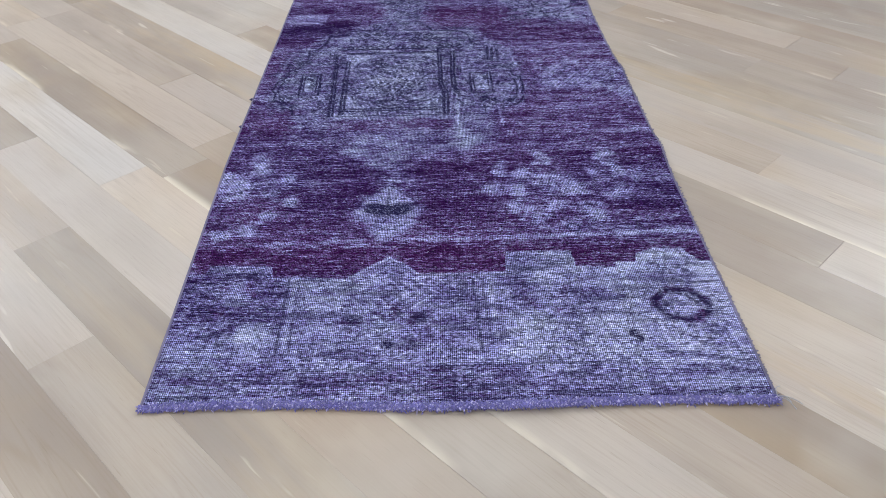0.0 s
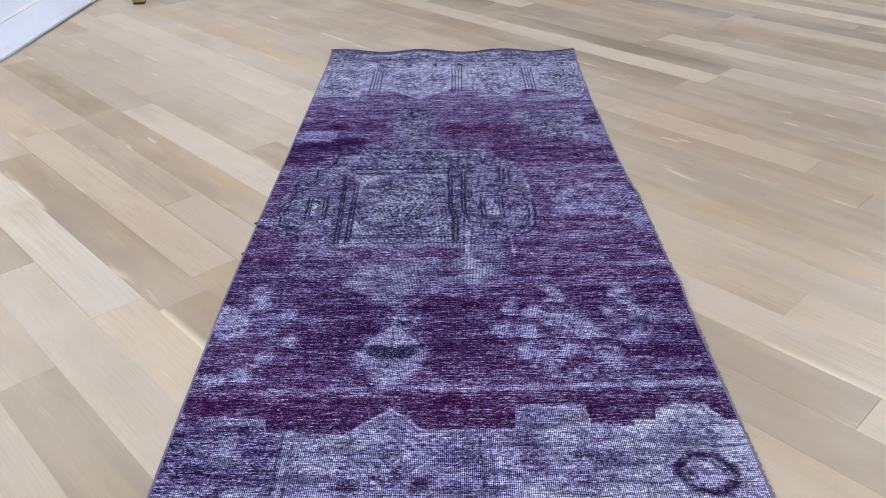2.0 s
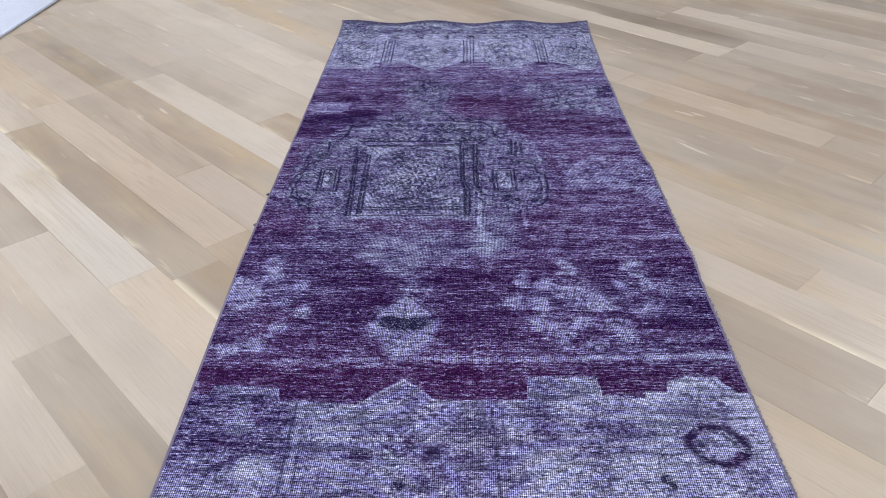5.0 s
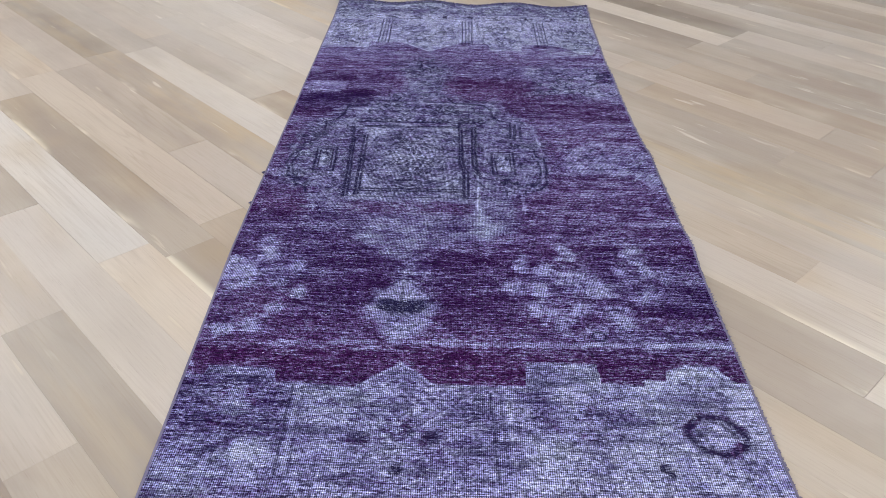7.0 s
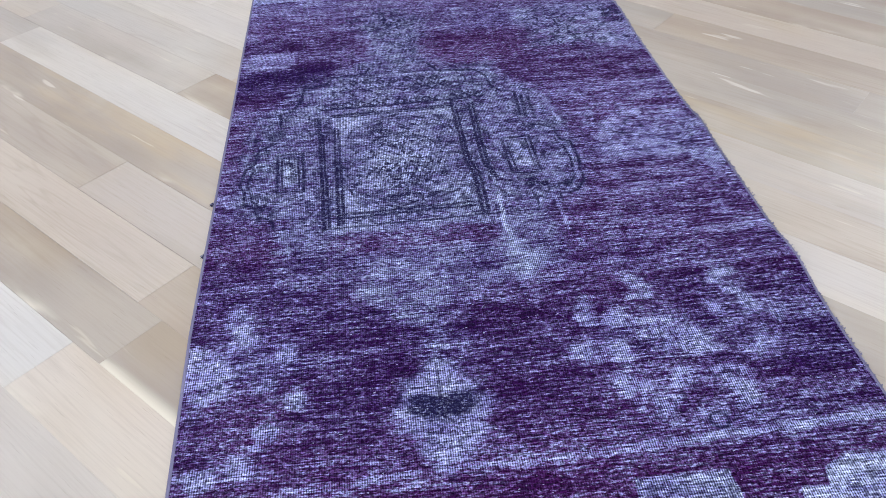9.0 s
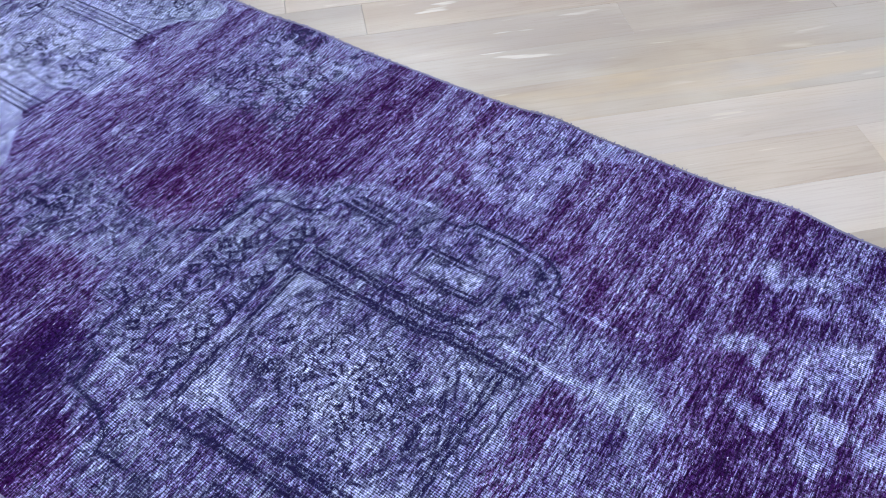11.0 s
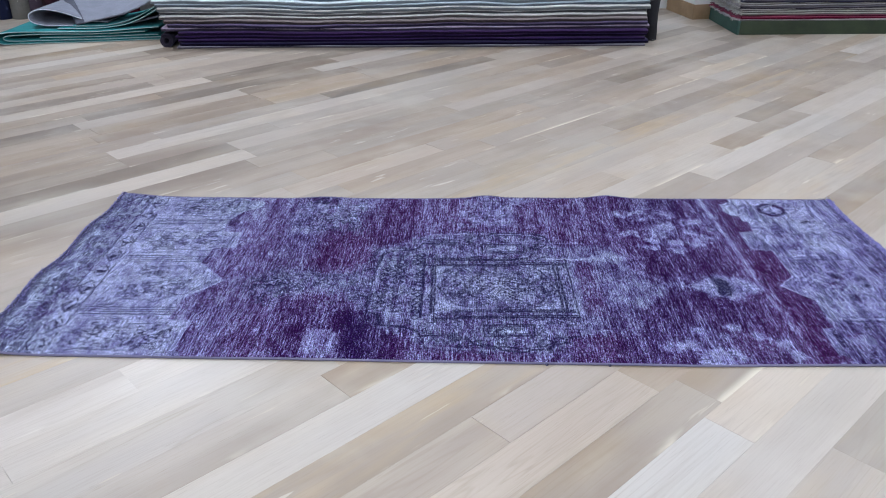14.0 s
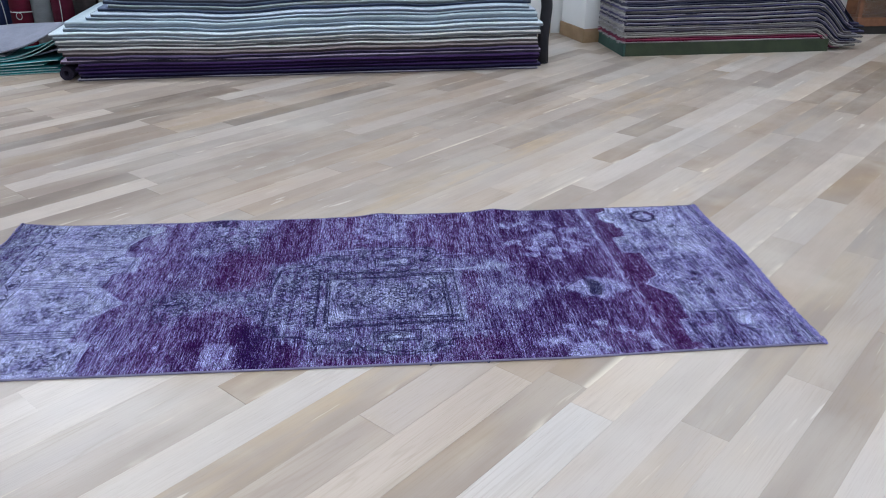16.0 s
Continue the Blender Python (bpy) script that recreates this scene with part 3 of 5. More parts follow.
# scalloped outline round the boxes
path(((-0.462, 1.40), (-0.500, 1.375), (-0.505, 1.32), (-0.524, 1.30), (-0.532, 1.245), (-0.518, 1.215), (-0.518, 1.175), (-0.490, 1.155), (-0.486, 1.13), (-0.458, 1.115), (-0.450, 1.085)), 0.9, 0.0044)
path(((-0.505, 1.30), (-0.515, 1.245), (-0.500, 1.18), (-0.475, 1.15)), 0.8, 0.0040)
path(((0.130, 1.40), (0.185, 1.375), (0.190, 1.325), (0.209, 1.313), (0.215, 1.245), (0.208, 1.205), (0.210, 1.165), (0.184, 1.127), (0.148, 1.119), (0.145, 1.10)), 0.9, 0.0042)
path(((0.190, 1.30), (0.197, 1.245), (0.190, 1.18), (0.170, 1.145)), 0.8, 0.0040)
for cx, cy in ((-0.47, 1.13), (0.115, 1.165), (0.16, 1.15), (0.155, 1.39), (-0.49, 1.42), (0.09, 1.17)):
    ink = np.maximum(ink, 1.0 * np.exp(-(((QX - cx) / 0.035) ** 2 + ((QY - cy) / 0.022) ** 2)) * steps(blot2, 0.48, 0.56))
# stepped shoulders of the medallion
shoulder = ((-0.455, 1.44), (-0.458, 1.53), (-0.43, 1.54), (-0.41, 1.60), (-0.405, 1.645), (-0.345, 1.66), (-0.335, 1.692), (-0.25, 1.70), (-0.235, 1.73))
path(shoulder, 0.9, 0.0046)
path(((0.117, 1.44), (0.121, 1.55), (0.09, 1.56), (0.067, 1.59), (0.06, 1.64), (0.036, 1.678), (-0.06, 1.69), (-0.08, 1.73)), 0.9, 0.0046)
path(((0.130, 1.43), (0.134, 1.53)), 1.0, 0.0050)
path(((0.148, 1.42), (0.150, 1.52)), 0.9, 0.0046)
for dy in (0.026, -0.045):
    path([(x, y + dy) for x, y in ((-0.33, 1.665), (-0.20, 1.668), (-0.10, 1.666), (0.03, 1.66))], 0.6, 0.0034)
# rows of small flowers and hooks across the top of the medallion
for y, x0, x1, count, r in ((1.615, -0.30, -0.045, 8, 0.013), (1.548, -0.36, 0.03, 13, 0.011), (1.655, -0.28, -0.07, 7, 0.009)):
    for k in range(count):
        cx = x0 + (x1 - x0) * k / (count - 1)
        d = np.abs(QX - cx) * 0.9 + np.abs(QY - y) * 0.75
        ink = np.maximum(ink, 0.95 * np.clip(1.3 - np.abs(d - r) / 0.005, 0, 1) * steps(blot2, 0.30, 0.46))
# red-brown bar under the panel
bar = area(-0.34, 0.0, 0.985, 1.045)
wear, red = over(wear, 0.8 * bar, 0.36), over(red, 0.6 * bar, 0.8)
# crumbled outlines all over the medallion
upper = med * steps(Y, 1.03, 1.09) * (1 - 0.7 * panel)
ink = np.maximum(ink, 0.62 * upper * contours_fine * kept)
ink = np.maximum(ink, 0.55 * upper * crumbs * steps(blot, 0.42, 0.56))
ink = np.maximum(ink, 0.2 * med * crumbs_fine)
ink = 0.98 * ink * (0.62 + 0.38 * kept)
# pale and dark courses across the shoulders of the medallion
for y, k, v in ((1.548, 0.6, 0.95), (1.580, 0.45, 0.40), (1.600, 0.5, 0.88), (1.632, 0.5, 0.92), (1.655, 0.45, 0.38), (1.682, 0.6, 0.95), (1.705, 0.5, 0.30)):
    wear = over(wear, k * np.exp(-((Y - y - 0.02 * (X + 0.16)) / 0.007) ** 2) * steps(half - np.abs(RX + 0.16), -0.02, 0.02), v + 0.3 * streak)

# deep violet fields either side of the medallion
for x0, x1, y0, y1, v, r in ((-0.60, -0.30, 0.86, 0.98, 0.10, 0.30), (-0.36, -0.20, 0.60, 0.80, 0.05, 0.45), (-0.40, -0.22, 0.55, 0.66, 0.0, 0.35), (-0.10, 0.12, 0.55, 0.84, 0.05, 0.55), (0.42, 0.60, 0.60, 0.72, 0.05, 0.2),
                            (-0.60, -0.34, 1.66, 1.77, -0.15, 0.1), (-0.60, -0.28, 1.76, 1.95, 0.10, 0.4), (-0.08, 0.20, 1.72, 1.90, 0.10, 0.95), (0.10, 0.56, 1.62, 1.74, 0.08, 0.7), (-0.30, 0.30, 2.04, 2.20, 0.34, 0.7), (-0.60, -0.20, 2.05, 2.16, 0.28, 0.6), (0.30, 0.60, 2.03, 2.15, 0.34, 0.5)):
    m = area(x0, x1, y0, y1, 0.05, PX, PY)
    wear, red = over(wear, 0.75 * m, v + 0.08 + 0.45 * streak), over(red, 0.8 * m, 0.75 * r)
wear = over(wear, 0.85 * area(-0.575, -0.430, 1.745, 1.850, 0.022, 0.5 * (RX + PX), RY), 0.60 + 0.8 * streak)
for x0, x1, y0, y1 in ((-0.60, -0.40, 1.69, 1.735), (-0.415, -0.33, 1.70, 1.78), (-0.50, -0.42, 1.86, 1.905), (-0.58, -0.44, 1.60, 1.64)):
    wear = over(wear, 0.9 * area(x0, x1, y0, y1, 0.02, PX, PY), -0.05 + 0.3 * streak)

# worn blossoms: a heart and a loose ring of petals
petals = random.Random(5)
def blossom(cx, cy, core, rx, ry, count, size, top, spread=(0, 360), drawn=False):
    global wear, ink
    spots = [(cx, cy, core, core * 1.1)]
    for k in range(count):
        a = math.radians(spread[0] + (spread[1] - spread[0]) * (k + petals.uniform(-0.25, 0.25)) / max(count, 1))
        f = petals.uniform(0.85, 1.15)
        spots.append((cx + rx * f * math.cos(a), cy + ry * f * math.sin(a), size * petals.uniform(0.8, 1.4), size * petals.uniform(0.8, 1.3)))
    halo = spotty(cx, cy, rx * 1.25, ry * 1.25)
    wear = over(wear, 0.38 * halo, 0.42 + 0.4 * streak)
    for x, y, a, b in spots:
        wear = over(wear, np.clip(2.3 * np.exp(-(((SX - x) / (1.08 * a)) ** 2 + ((SY - y) / (1.08 * b)) ** 2)) - 0.55, 0, 1) * (0.25 + 0.75 * steps(blot2, 0.30, 0.55)), top + 0.25 * streak)
    ink = np.maximum(ink, (0.7 if drawn else 0.4) * halo * tracery(26, 121))
def petal_cluster(spots, top):
    """Worn petals where the pale ground comes through, each ragged along the wefts."""
    global wear, ink
    for x, y, r in spots:
        d = ((0.5 * (SX + RX) - x) / (1.2 * r)) ** 2 + ((0.5 * (SY + RY) - y) / (1.3 * r)) ** 2
        m = np.clip(2.0 * np.exp(-d) - 0.38 + 0.8 * streak, 0, 0.95) * (0.45 + 0.55 * steps(blot2, 0.28, 0.50))
        wear = over(wear, m, top + 0.35 * streak)
        wear = over(wear, 0.20 * np.exp(-0.35 * d), 0.52 + 0.5 * streak)
        ink = np.maximum(ink, 0.5 * np.exp(-0.5 * d) * contours_fine * kept)
petal_cluster(((0.250, 0.716, 0.040), (0.285, 0.690, 0.030), (0.096, 0.677, 0.022), (0.116, 0.766, 0.022), (0.148, 0.669, 0.024), (0.383, 0.835, 0.024), (0.401, 0.776, 0.022), (0.397, 0.678, 0.024), (0.323, 0.600, 0.020),
               (0.322, 0.568, 0.020), (0.157, 0.597, 0.024), (0.192, 0.564, 0.020), (0.181, 0.748, 0.022), (0.235, 0.605, 0.018), (0.223, 0.833, 0.020), (0.330, 0.760, 0.018), (0.450, 0.735, 0.016)), 0.86)
petal_cluster(((-0.540, 0.690, 0.036), (-0.555, 0.740, 0.026), (-0.470, 0.786, 0.022), (-0.413, 0.746, 0.020), (-0.445, 0.676, 0.020), (-0.387, 0.650, 0.018), (-0.428, 0.577, 0.022), (-0.465, 0.533, 0.020), (-0.520, 0.507, 0.022), (-0.496, 0.828, 0.020)), 0.86)
blossom(0.390, 1.32, 0.040, 0.105, 0.085, 8, 0.026, 0.66, drawn=True)
blossom(0.50, 1.20, 0.030, 0.03, 0.02, 3, 0.020, 0.74)
petal_cluster(((0.371, 1.287, 0.030), (0.473, 1.370, 0.026), (0.268, 1.412, 0.022), (0.297, 1.248, 0.024)), 0.70)
petal_cluster(((0.374, 1.984, 0.030), (0.353, 1.854, 0.036), (0.433, 1.800, 0.036), (0.252, 1.921, 0.026), (0.216, 1.984, 0.024), (0.425, 1.990, 0.034), (0.490, 1.860, 0.036), (0.305, 1.827, 0.026), (0.400, 1.920, 0.040), (0.470, 1.760, 0.028)), 0.82)
loose = area(0.20, 0.56, 1.75, 2.04, 0.05, PX, PY)
wear = over(wear, 0.45 * loose, 0.62 + 0.5 * streak + 0.5 * (blot - 0.5))
ink = np.maximum(ink, 0.75 * loose * np.maximum(contours_fine * kept, 0.8 * crumbs * steps(blot, 0.42, 0.55)))
green = np.clip(green + 0.35 * loose, 0, 1)
blossom(-0.16, 1.98, 0.035, 0.07, 0.07, 6, 0.024, 0.62, drawn=True)
pendant = spotty(-0.18, 2.0, 0.10, 0.09)
ink = np.maximum(ink, 0.85 * pendant * np.maximum(contours_fine, crumbs * kept))
blossom(0.47, 1.03, 0.012, 0.02, 0.012, 5, 0.009, 0.66)

# the almond-shaped palmette
dx, dy = 0.6 * RX + 0.4 * PX + 0.152, 0.6 * RY + 0.4 * PY - 0.605
width = np.interp(dy, (-0.125, -0.09, -0.05, -0.02, 0.0, 0.02, 0.05, 0.08, 0.105), (0.0, 0.040, 0.062, 0.076, 0.080, 0.072, 0.052, 0.030, 0.0))
eye = steps(width - np.abs(dx), -0.016, 0.022)
wear, red = over(wear, 0.92 * eye, 0.72 + 0.5 * streak + 0.15 * (blot - 0.5)), over(red, eye, 0.05)
wear = over(wear, 0.5 * eye * steps(-dy, 0.02, 0.06), 0.62 + 0.5 * streak)
bow = QY - 0.600 - 2.6 * (QX + 0.153) ** 2
lid = np.exp(-(((QX + 0.153) / 0.056) ** 2) ** 2) * np.exp(-(bow / 0.023) ** 4)
ink = np.maximum(ink, np.clip(1.5 * lid * np.maximum(np.maximum(crumbs, 0.75 * steps(blot2, 0.36, 0.55)), 0.6), 0, 1.0))
for x, y in ((-0.156, 0.690), (-0.178, 0.662), (-0.132, 0.664), (-0.200, 0.640), (-0.112, 0.640)):
    path(((-0.154 + 0.6 * (x + 0.154), 0.640), (x, y)), 0.5, 0.0026)
for s in (-1, 1):
    path(((-0.155, 0.705), (-0.155 + s * 0.035, 0.672), (-0.155 + s * 0.062, 0.640), (-0.155 + s * 0.074, 0.606)), 0.45, 0.0030)
    wear = over(wear, 0.5 * stroke(-0.155, 0.765, -0.155 + s * 0.10, 0.85, 0.012), 0.66)
wear = over(wear, spotty(-0.150, 0.628, 0.016, 0.013), 0.98)
ink = np.maximum(ink, 0.5 * eye * contours_fine * kept)

# the pale line of a re-knotted weft
wy = np.interp(X, (-0.6, -0.32, 0.1, 0.29, 0.6), (0.458, 0.474, 0.486, 0.492, 0.504)) + 0.004 * (grain(X * 9, Y, 133) - 0.5)
wear = over(wear, np.exp(-((Y - wy) / 0.010) ** 2) * np.clip(0.75 + 1.4 * (grain(X * 6, Y * 30, 131) - 0.4), 0.35, 1), 0.92)
for off, k in ((0.030, 0.5), (-0.022, 0.35), (0.052, 0.3), (-0.055, 0.25)):
    wear = over(wear, k * np.exp(-((Y - wy - off) / 0.006) ** 2) * steps(grain(X * 7, Y * 20, 135), 0.3, 0.6), 0.68)
wear = over(wear, 0.9 * spotty(0.268, 0.520, 0.020, 0.026), 0.78)
ink = np.maximum(ink, 0.8 * np.clip(1 - np.abs(np.hypot((QX - 0.268), (QY - 0.520)) - 0.014) / 0.004, 0, 1))

# near border, worn almost to the ground; its top edge steps up and down
bx = (-0.60, -0.525, -0.52, -0.39, -0.38, -0.23, -0.14, -0.07, 0.105, 0.11, 0.25, 0.255, 0.335, 0.34, 0.38, 0.385, 0.43, 0.49, 0.51, 0.56)
by = (0.37, 0.37, 0.395, 0.395, 0.355, 0.35, 0.425, 0.36, 0.365, 0.435, 0.435, 0.38, 0.375, 0.395, 0.395, 0.42, 0.44, 0.435, 0.40, 0.385)
top = np.interp(QX, bx, by)
near = steps(top - QY, -0.004, 0.006)
band = np.exp(-((Y - 0.42) / 0.06) ** 2)
wear, red = over(wear, 0.8 * band, 0.16 + 0.42 * streak), over(red, 0.8 * band, 0.75)
wear = over(wear, near, 0.67 + 0.20 * steps(X, 0.0, 0.34) + 0.46 * streak + 0.5 * (grain(X * 7, Y * 9, 141) - 0.5))
wear = over(wear, near * area(-0.60, -0.35, 0.20, 0.37, 0.03), 0.36 + 0.5 * streak)
wear = over(wear, near * 0.7 * area(0.10, 0.30, 0.24, 0.36, 0.03), 0.52 + 0.4 * streak)
wear = over(wear, near * 0.6 * area(-0.23, -0.05, 0.10, 0.36, 0.03), 0.62 + 0.4 * streak)
wear = over(wear, near * 0.7 * (1 - steps(Y, 0.06, 0.13)), 0.56 + 0.5 * streak)
red = over(red, near, 0.02 + 0.3 * spotty(-0.1, 0.05, 0.3, 0.06))
wear = over(wear, 0.8 * np.clip(1 - np.abs(top - QY - 0.006) / 0.006, 0, 1), 0.95)
wear = over(wear, 0.9 * spotty(0.18, 0.345, 0.03, 0.03), 1.0)
wear = over(wear, spotty(0.17, 0.205, 0.06, 0.03) * steps(blot, 0.4, 0.5), 0.95)
wear = over(wear, spotty(-0.44, 0.185, 0.07, 0.022) * steps(blot, 0.35, 0.5), 0.98)
wear = over(wear, spotty(-0.45, 0.31, 0.03, 0.045) * steps(blot, 0.3, 0.5), 0.75)
for x0, y0, x1, y1, w, s in ((-0.345, 0.35, -0.338, 0.13, 0.004, 0.9), (-0.322, 0.34, -0.315, 0.13, 0.003, 0.7), (0.035, 0.34, 0.048, 0.13, 0.004, 0.9), (0.055, 0.34, 0.063, 0.16, 0.003, 0.6), (0.325, 0.33, 0.335, 0.21, 0.004, 0.6), (-0.345, 0.125, -0.30, 0.127, 0.003, 0.8), (-0.25, 0.13, -0.20, 0.14, 0.004, 0.8), (-0.08, 0.092, 0.27, 0.098, 0.003, 0.9), (0.27, 0.098, 0.50, 0.085, 0.003, 0.5), (-0.53, 0.075, -0.10, 0.07, 0.003, 0.5), (-0.23, 0.155, -0.17, 0.165, 0.004, 0.6)):
    ink = np.maximum(ink, 0.62 * s * stroke(x0, y0, x1, y1, w))
for x, w in ((-0.333, 0.006), (0.068, 0.006), (0.345, 0.007)):
    wear = over(wear, 0.7 * stroke(x, 0.35, x + 0.008, 0.15, w), 1.0)
rr = np.hypot((QX - 0.443) / 0.050, (QY - 0.256) / 0.044) + 0.5 * (grain(X * 30, Y * 34, 145) - 0.5)
ink = np.maximum(ink, 0.66 * np.clip(1.3 - np.abs(rr - 1) / 0.24, 0, 1) * (0.35 + 0.65 * np.maximum(crumbs, steps(blot2, 0.35, 0.55))))
red = over(red, np.clip(1.2 - np.abs(rr - 1) / 0.3, 0, 1), 0.9)
wear = over(wear, np.clip(1.2 - np.abs(rr - 1) / 0.25, 0, 1) * steps(blot, 0.4, 0.6), 0.15)
ink = np.maximum(ink, 0.6 * (rr < 0.7) * steps(blot2, 0.55, 0.62))
for cx, cy, r, s in ((-0.132, 0.150, 0.013, 1.0), (0.335, 0.172, 0.012, 0.9), (-0.205, 0.222, 0.02, 0.6), (-0.07, 0.225, 0.02, 0.6), (0.345, 0.158, 0.008, 0.9), (-0.11, 0.235, 0.012, 0.5)):
    ink = np.maximum(ink, s * np.exp(-(((QX - cx) / r) ** 2 + ((QY - cy) / r) ** 2) ** 2) * steps(blot2, 0.25, 0.4))
for k, (cx, cy) in enumerate(((-0.135, 0.30),)):
    d = np.abs(QX - cx) + np.abs(QY - cy)
    for r in (0.030, 0.055, 0.085):
        ink = np.maximum(ink, 0.45 * np.clip(1.2 - np.abs(d - r) / 0.006, 0, 1) * steps(blot2, 0.40, 0.6))
        wear = over(wear, 0.6 * np.clip(1.2 - np.abs(d - r - 0.010) / 0.006, 0, 1), 1.0)
for cx, cy, r in ((-0.445, 0.285, 0.040), (0.176, 0.305, 0.040)):
    arc = np.hypot((QX - cx), (QY - cy) * 0.9)
    m = np.clip(1.3 - np.abs(arc - r) / 0.014, 0, 1) * steps(blot2, 0.30, 0.5) * steps(np.abs(QX - cx), 0.008, 0.02)
    m = m * steps(blot, 0.40, 0.58)
    wear, red = over(wear, 0.5 * m, 0.15), over(red, 0.6 * m, 0.8)
    wear = over(wear, 0.7 * np.exp(-(((RX - cx) / 0.026) ** 2 + ((RY - cy - 0.006) / 0.038) ** 2)), 0.85 + 0.4 * streak)
for cx, cy in ((-0.209, 0.213), (-0.071, 0.219), (0.211, 0.232), (-0.13, 0.25)):
    m = np.exp(-(((QX - cx) / 0.024) ** 2 + ((QY - cy) / 0.022) ** 2)) * steps(blot2, 0.42, 0.55)
    wear, red = over(wear, 0.6 * m, 0.10), over(red, m, 0.6)
for x0, x1, y in ((-0.49, -0.35, 0.172), (0.11, 0.29, 0.207)):
    wear = over(wear, area(x0, x1, y - 0.016, y + 0.016, 0.01) * steps(blot, 0.40, 0.52), 1.0)
    ink = np.maximum(ink, 0.4 * area(x0, x1, y - 0.03, y + 0.03, 0.01) * steps(blot2, 0.62, 0.68))
ink = np.maximum(ink, 0.45 * near * steps(grain(X * 14, Y * 90, 151), 0.62, 0.70))
ink = np.maximum(ink, 0.40 * near * contours * kept)
ink = np.maximum(ink, 0.45 * near * crumbs_fine * steps(grain(X * 9, Y * 11, 147), 0.45, 0.65))
ink = np.maximum(ink, 0.5 * (1 - steps(Y, 0.02, 0.12)) * steps(grain(X * 11, Y * 120, 149), 0.55, 0.66))

# far border, with its drawing better kept
fx = (-0.60, -0.56, -0.55, -0.40, -0.395, -0.28, -0.16, -0.04, 0.065, 0.07, 0.19, 0.195, 0.28, 0.36, 0.42, 0.46, 0.49, 0.56)
fy = (2.17, 2.17, 2.19, 2.19, 2.26, 2.26, 2.16, 2.27, 2.26, 2.19, 2.19, 2.26, 2.27, 2.24, 2.17, 2.17, 2.26, 2.26)
low = np.interp(QX, fx, fy)
far = steps(QY - low, -0.004, 0.006)
wear, red = over(wear, far, 0.82 + 0.25 * streak + 0.3 * (blot - 0.5)), over(red, far, 0.05)
wear = over(wear, 0.8 * np.clip(1 - np.abs(QY - low - 0.006) / 0.006, 0, 1), 0.92)
ink = np.maximum(ink, 0.45 * np.clip(1 - np.abs(QY - low - 0.018) / 0.004, 0, 1) * steps(blot2, 0.4, 0.5))
for x in (-0.35, -0.02, 0.275):
    for k in (-1.5, -0.5, 0.5, 1.5):
        ink = np.maximum(ink, (0.50 if abs(k) < 1 else 0.65) * stroke(x + k * 0.013, 2.53, x + k * 0.013 + 0.003, 2.25, 0.0034))
# the guard strip: two thin lines with worn lozenges between them
for y, w in ((2.543, 0.0030), (2.604, 0.0030)):
    ink = np.maximum(ink, 0.65 * stroke(-0.58, y, 0.50, y + 0.012, w) * steps(blot, 0.28, 0.46))
for x in np.arange(-0.54, 0.50, 0.108):
    d = np.abs(QX - x) / 0.042 + np.abs(QY - 2.577) / 0.026
    ink = np.maximum(ink, 0.75 * np.clip(1.2 - np.abs(d - 1) / 0.16, 0, 1) * steps(blot2, 0.34, 0.52))
    ink = np.maximum(ink, 0.7 * (d < 0.8) * crumbs)
def star(cx, cy, r):
    """A kinked star of a flower with its broken inner rings."""
    global ink, red
    turn = np.arctan2(QY - cy, QX - cx)
    d = np.hypot(QX - cx, (QY - cy) * 0.9) * (1 + 0.22 * np.sign(np.sin(8 * turn)) * steps(np.abs(np.sin(8 * turn)), 0.1, 0.5))
    ink = np.maximum(ink, 0.62 * np.clip(1.3 - np.abs(d - r) / 0.0040, 0, 1) * steps(blot2, 0.30, 0.46))
    ink = np.maximum(ink, 0.70 * np.exp(-(d / (1.15 * r)) ** 4) * np.maximum(contours_fine, 0.9 * crumbs * steps(blot, 0.40, 0.55)))
    red = over(red, 0.5 * np.exp(-(d / (0.5 * r)) ** 2), 0.6)
for cx, cy, r in ((-0.480, 2.426, 0.056), (-0.490, 2.292, 0.050), (-0.225, 2.425, 0.034), (-0.200, 2.325, 0.050), (-0.105, 2.40, 0.028), (0.112, 2.444, 0.054), (0.128, 2.309, 0.052), (0.41, 2.43, 0.054), (0.42, 2.30, 0.050)):
    star(cx, cy, r)
# kinked contours that follow the stepped edge and fill the cells
for pts in (((-0.57, 2.50), (-0.55, 2.47), (-0.555, 2.36), (-0.53, 2.35), (-0.545, 2.24), (-0.50, 2.225)), ((-0.40, 2.49), (-0.395, 2.38), (-0.42, 2.37), (-0.415, 2.26), (-0.434, 2.243), (-0.432, 2.20)),
            ((-0.32, 2.50), (-0.315, 2.46), (-0.28, 2.45), (-0.285, 2.36), (-0.30, 2.34), (-0.255, 2.29), (-0.25, 2.26), (-0.20, 2.23), (-0.165, 2.20)), ((-0.05, 2.49), (-0.055, 2.45), (-0.085, 2.44), (-0.065, 2.33), (-0.09, 2.29), (-0.118, 2.281), (-0.13, 2.24)),
            ((0.02, 2.51), (0.03, 2.40), (0.05, 2.38), (0.045, 2.27), (0.075, 2.22), (0.17, 2.215)), ((0.21, 2.52), (0.205, 2.42), (0.185, 2.40), (0.195, 2.28), (0.22, 2.27)), ((0.32, 2.53), (0.33, 2.42), (0.315, 2.36), (0.35, 2.27), (0.40, 2.22)), ((0.485, 2.53), (0.47, 2.45), (0.485, 2.36), (0.47, 2.26))):
    path(pts, 0.42, 0.0036)
wear = over(wear, 0.8 * far * steps(grain(X * 11, Y * 9, 201), 0.50, 0.66), 0.98)
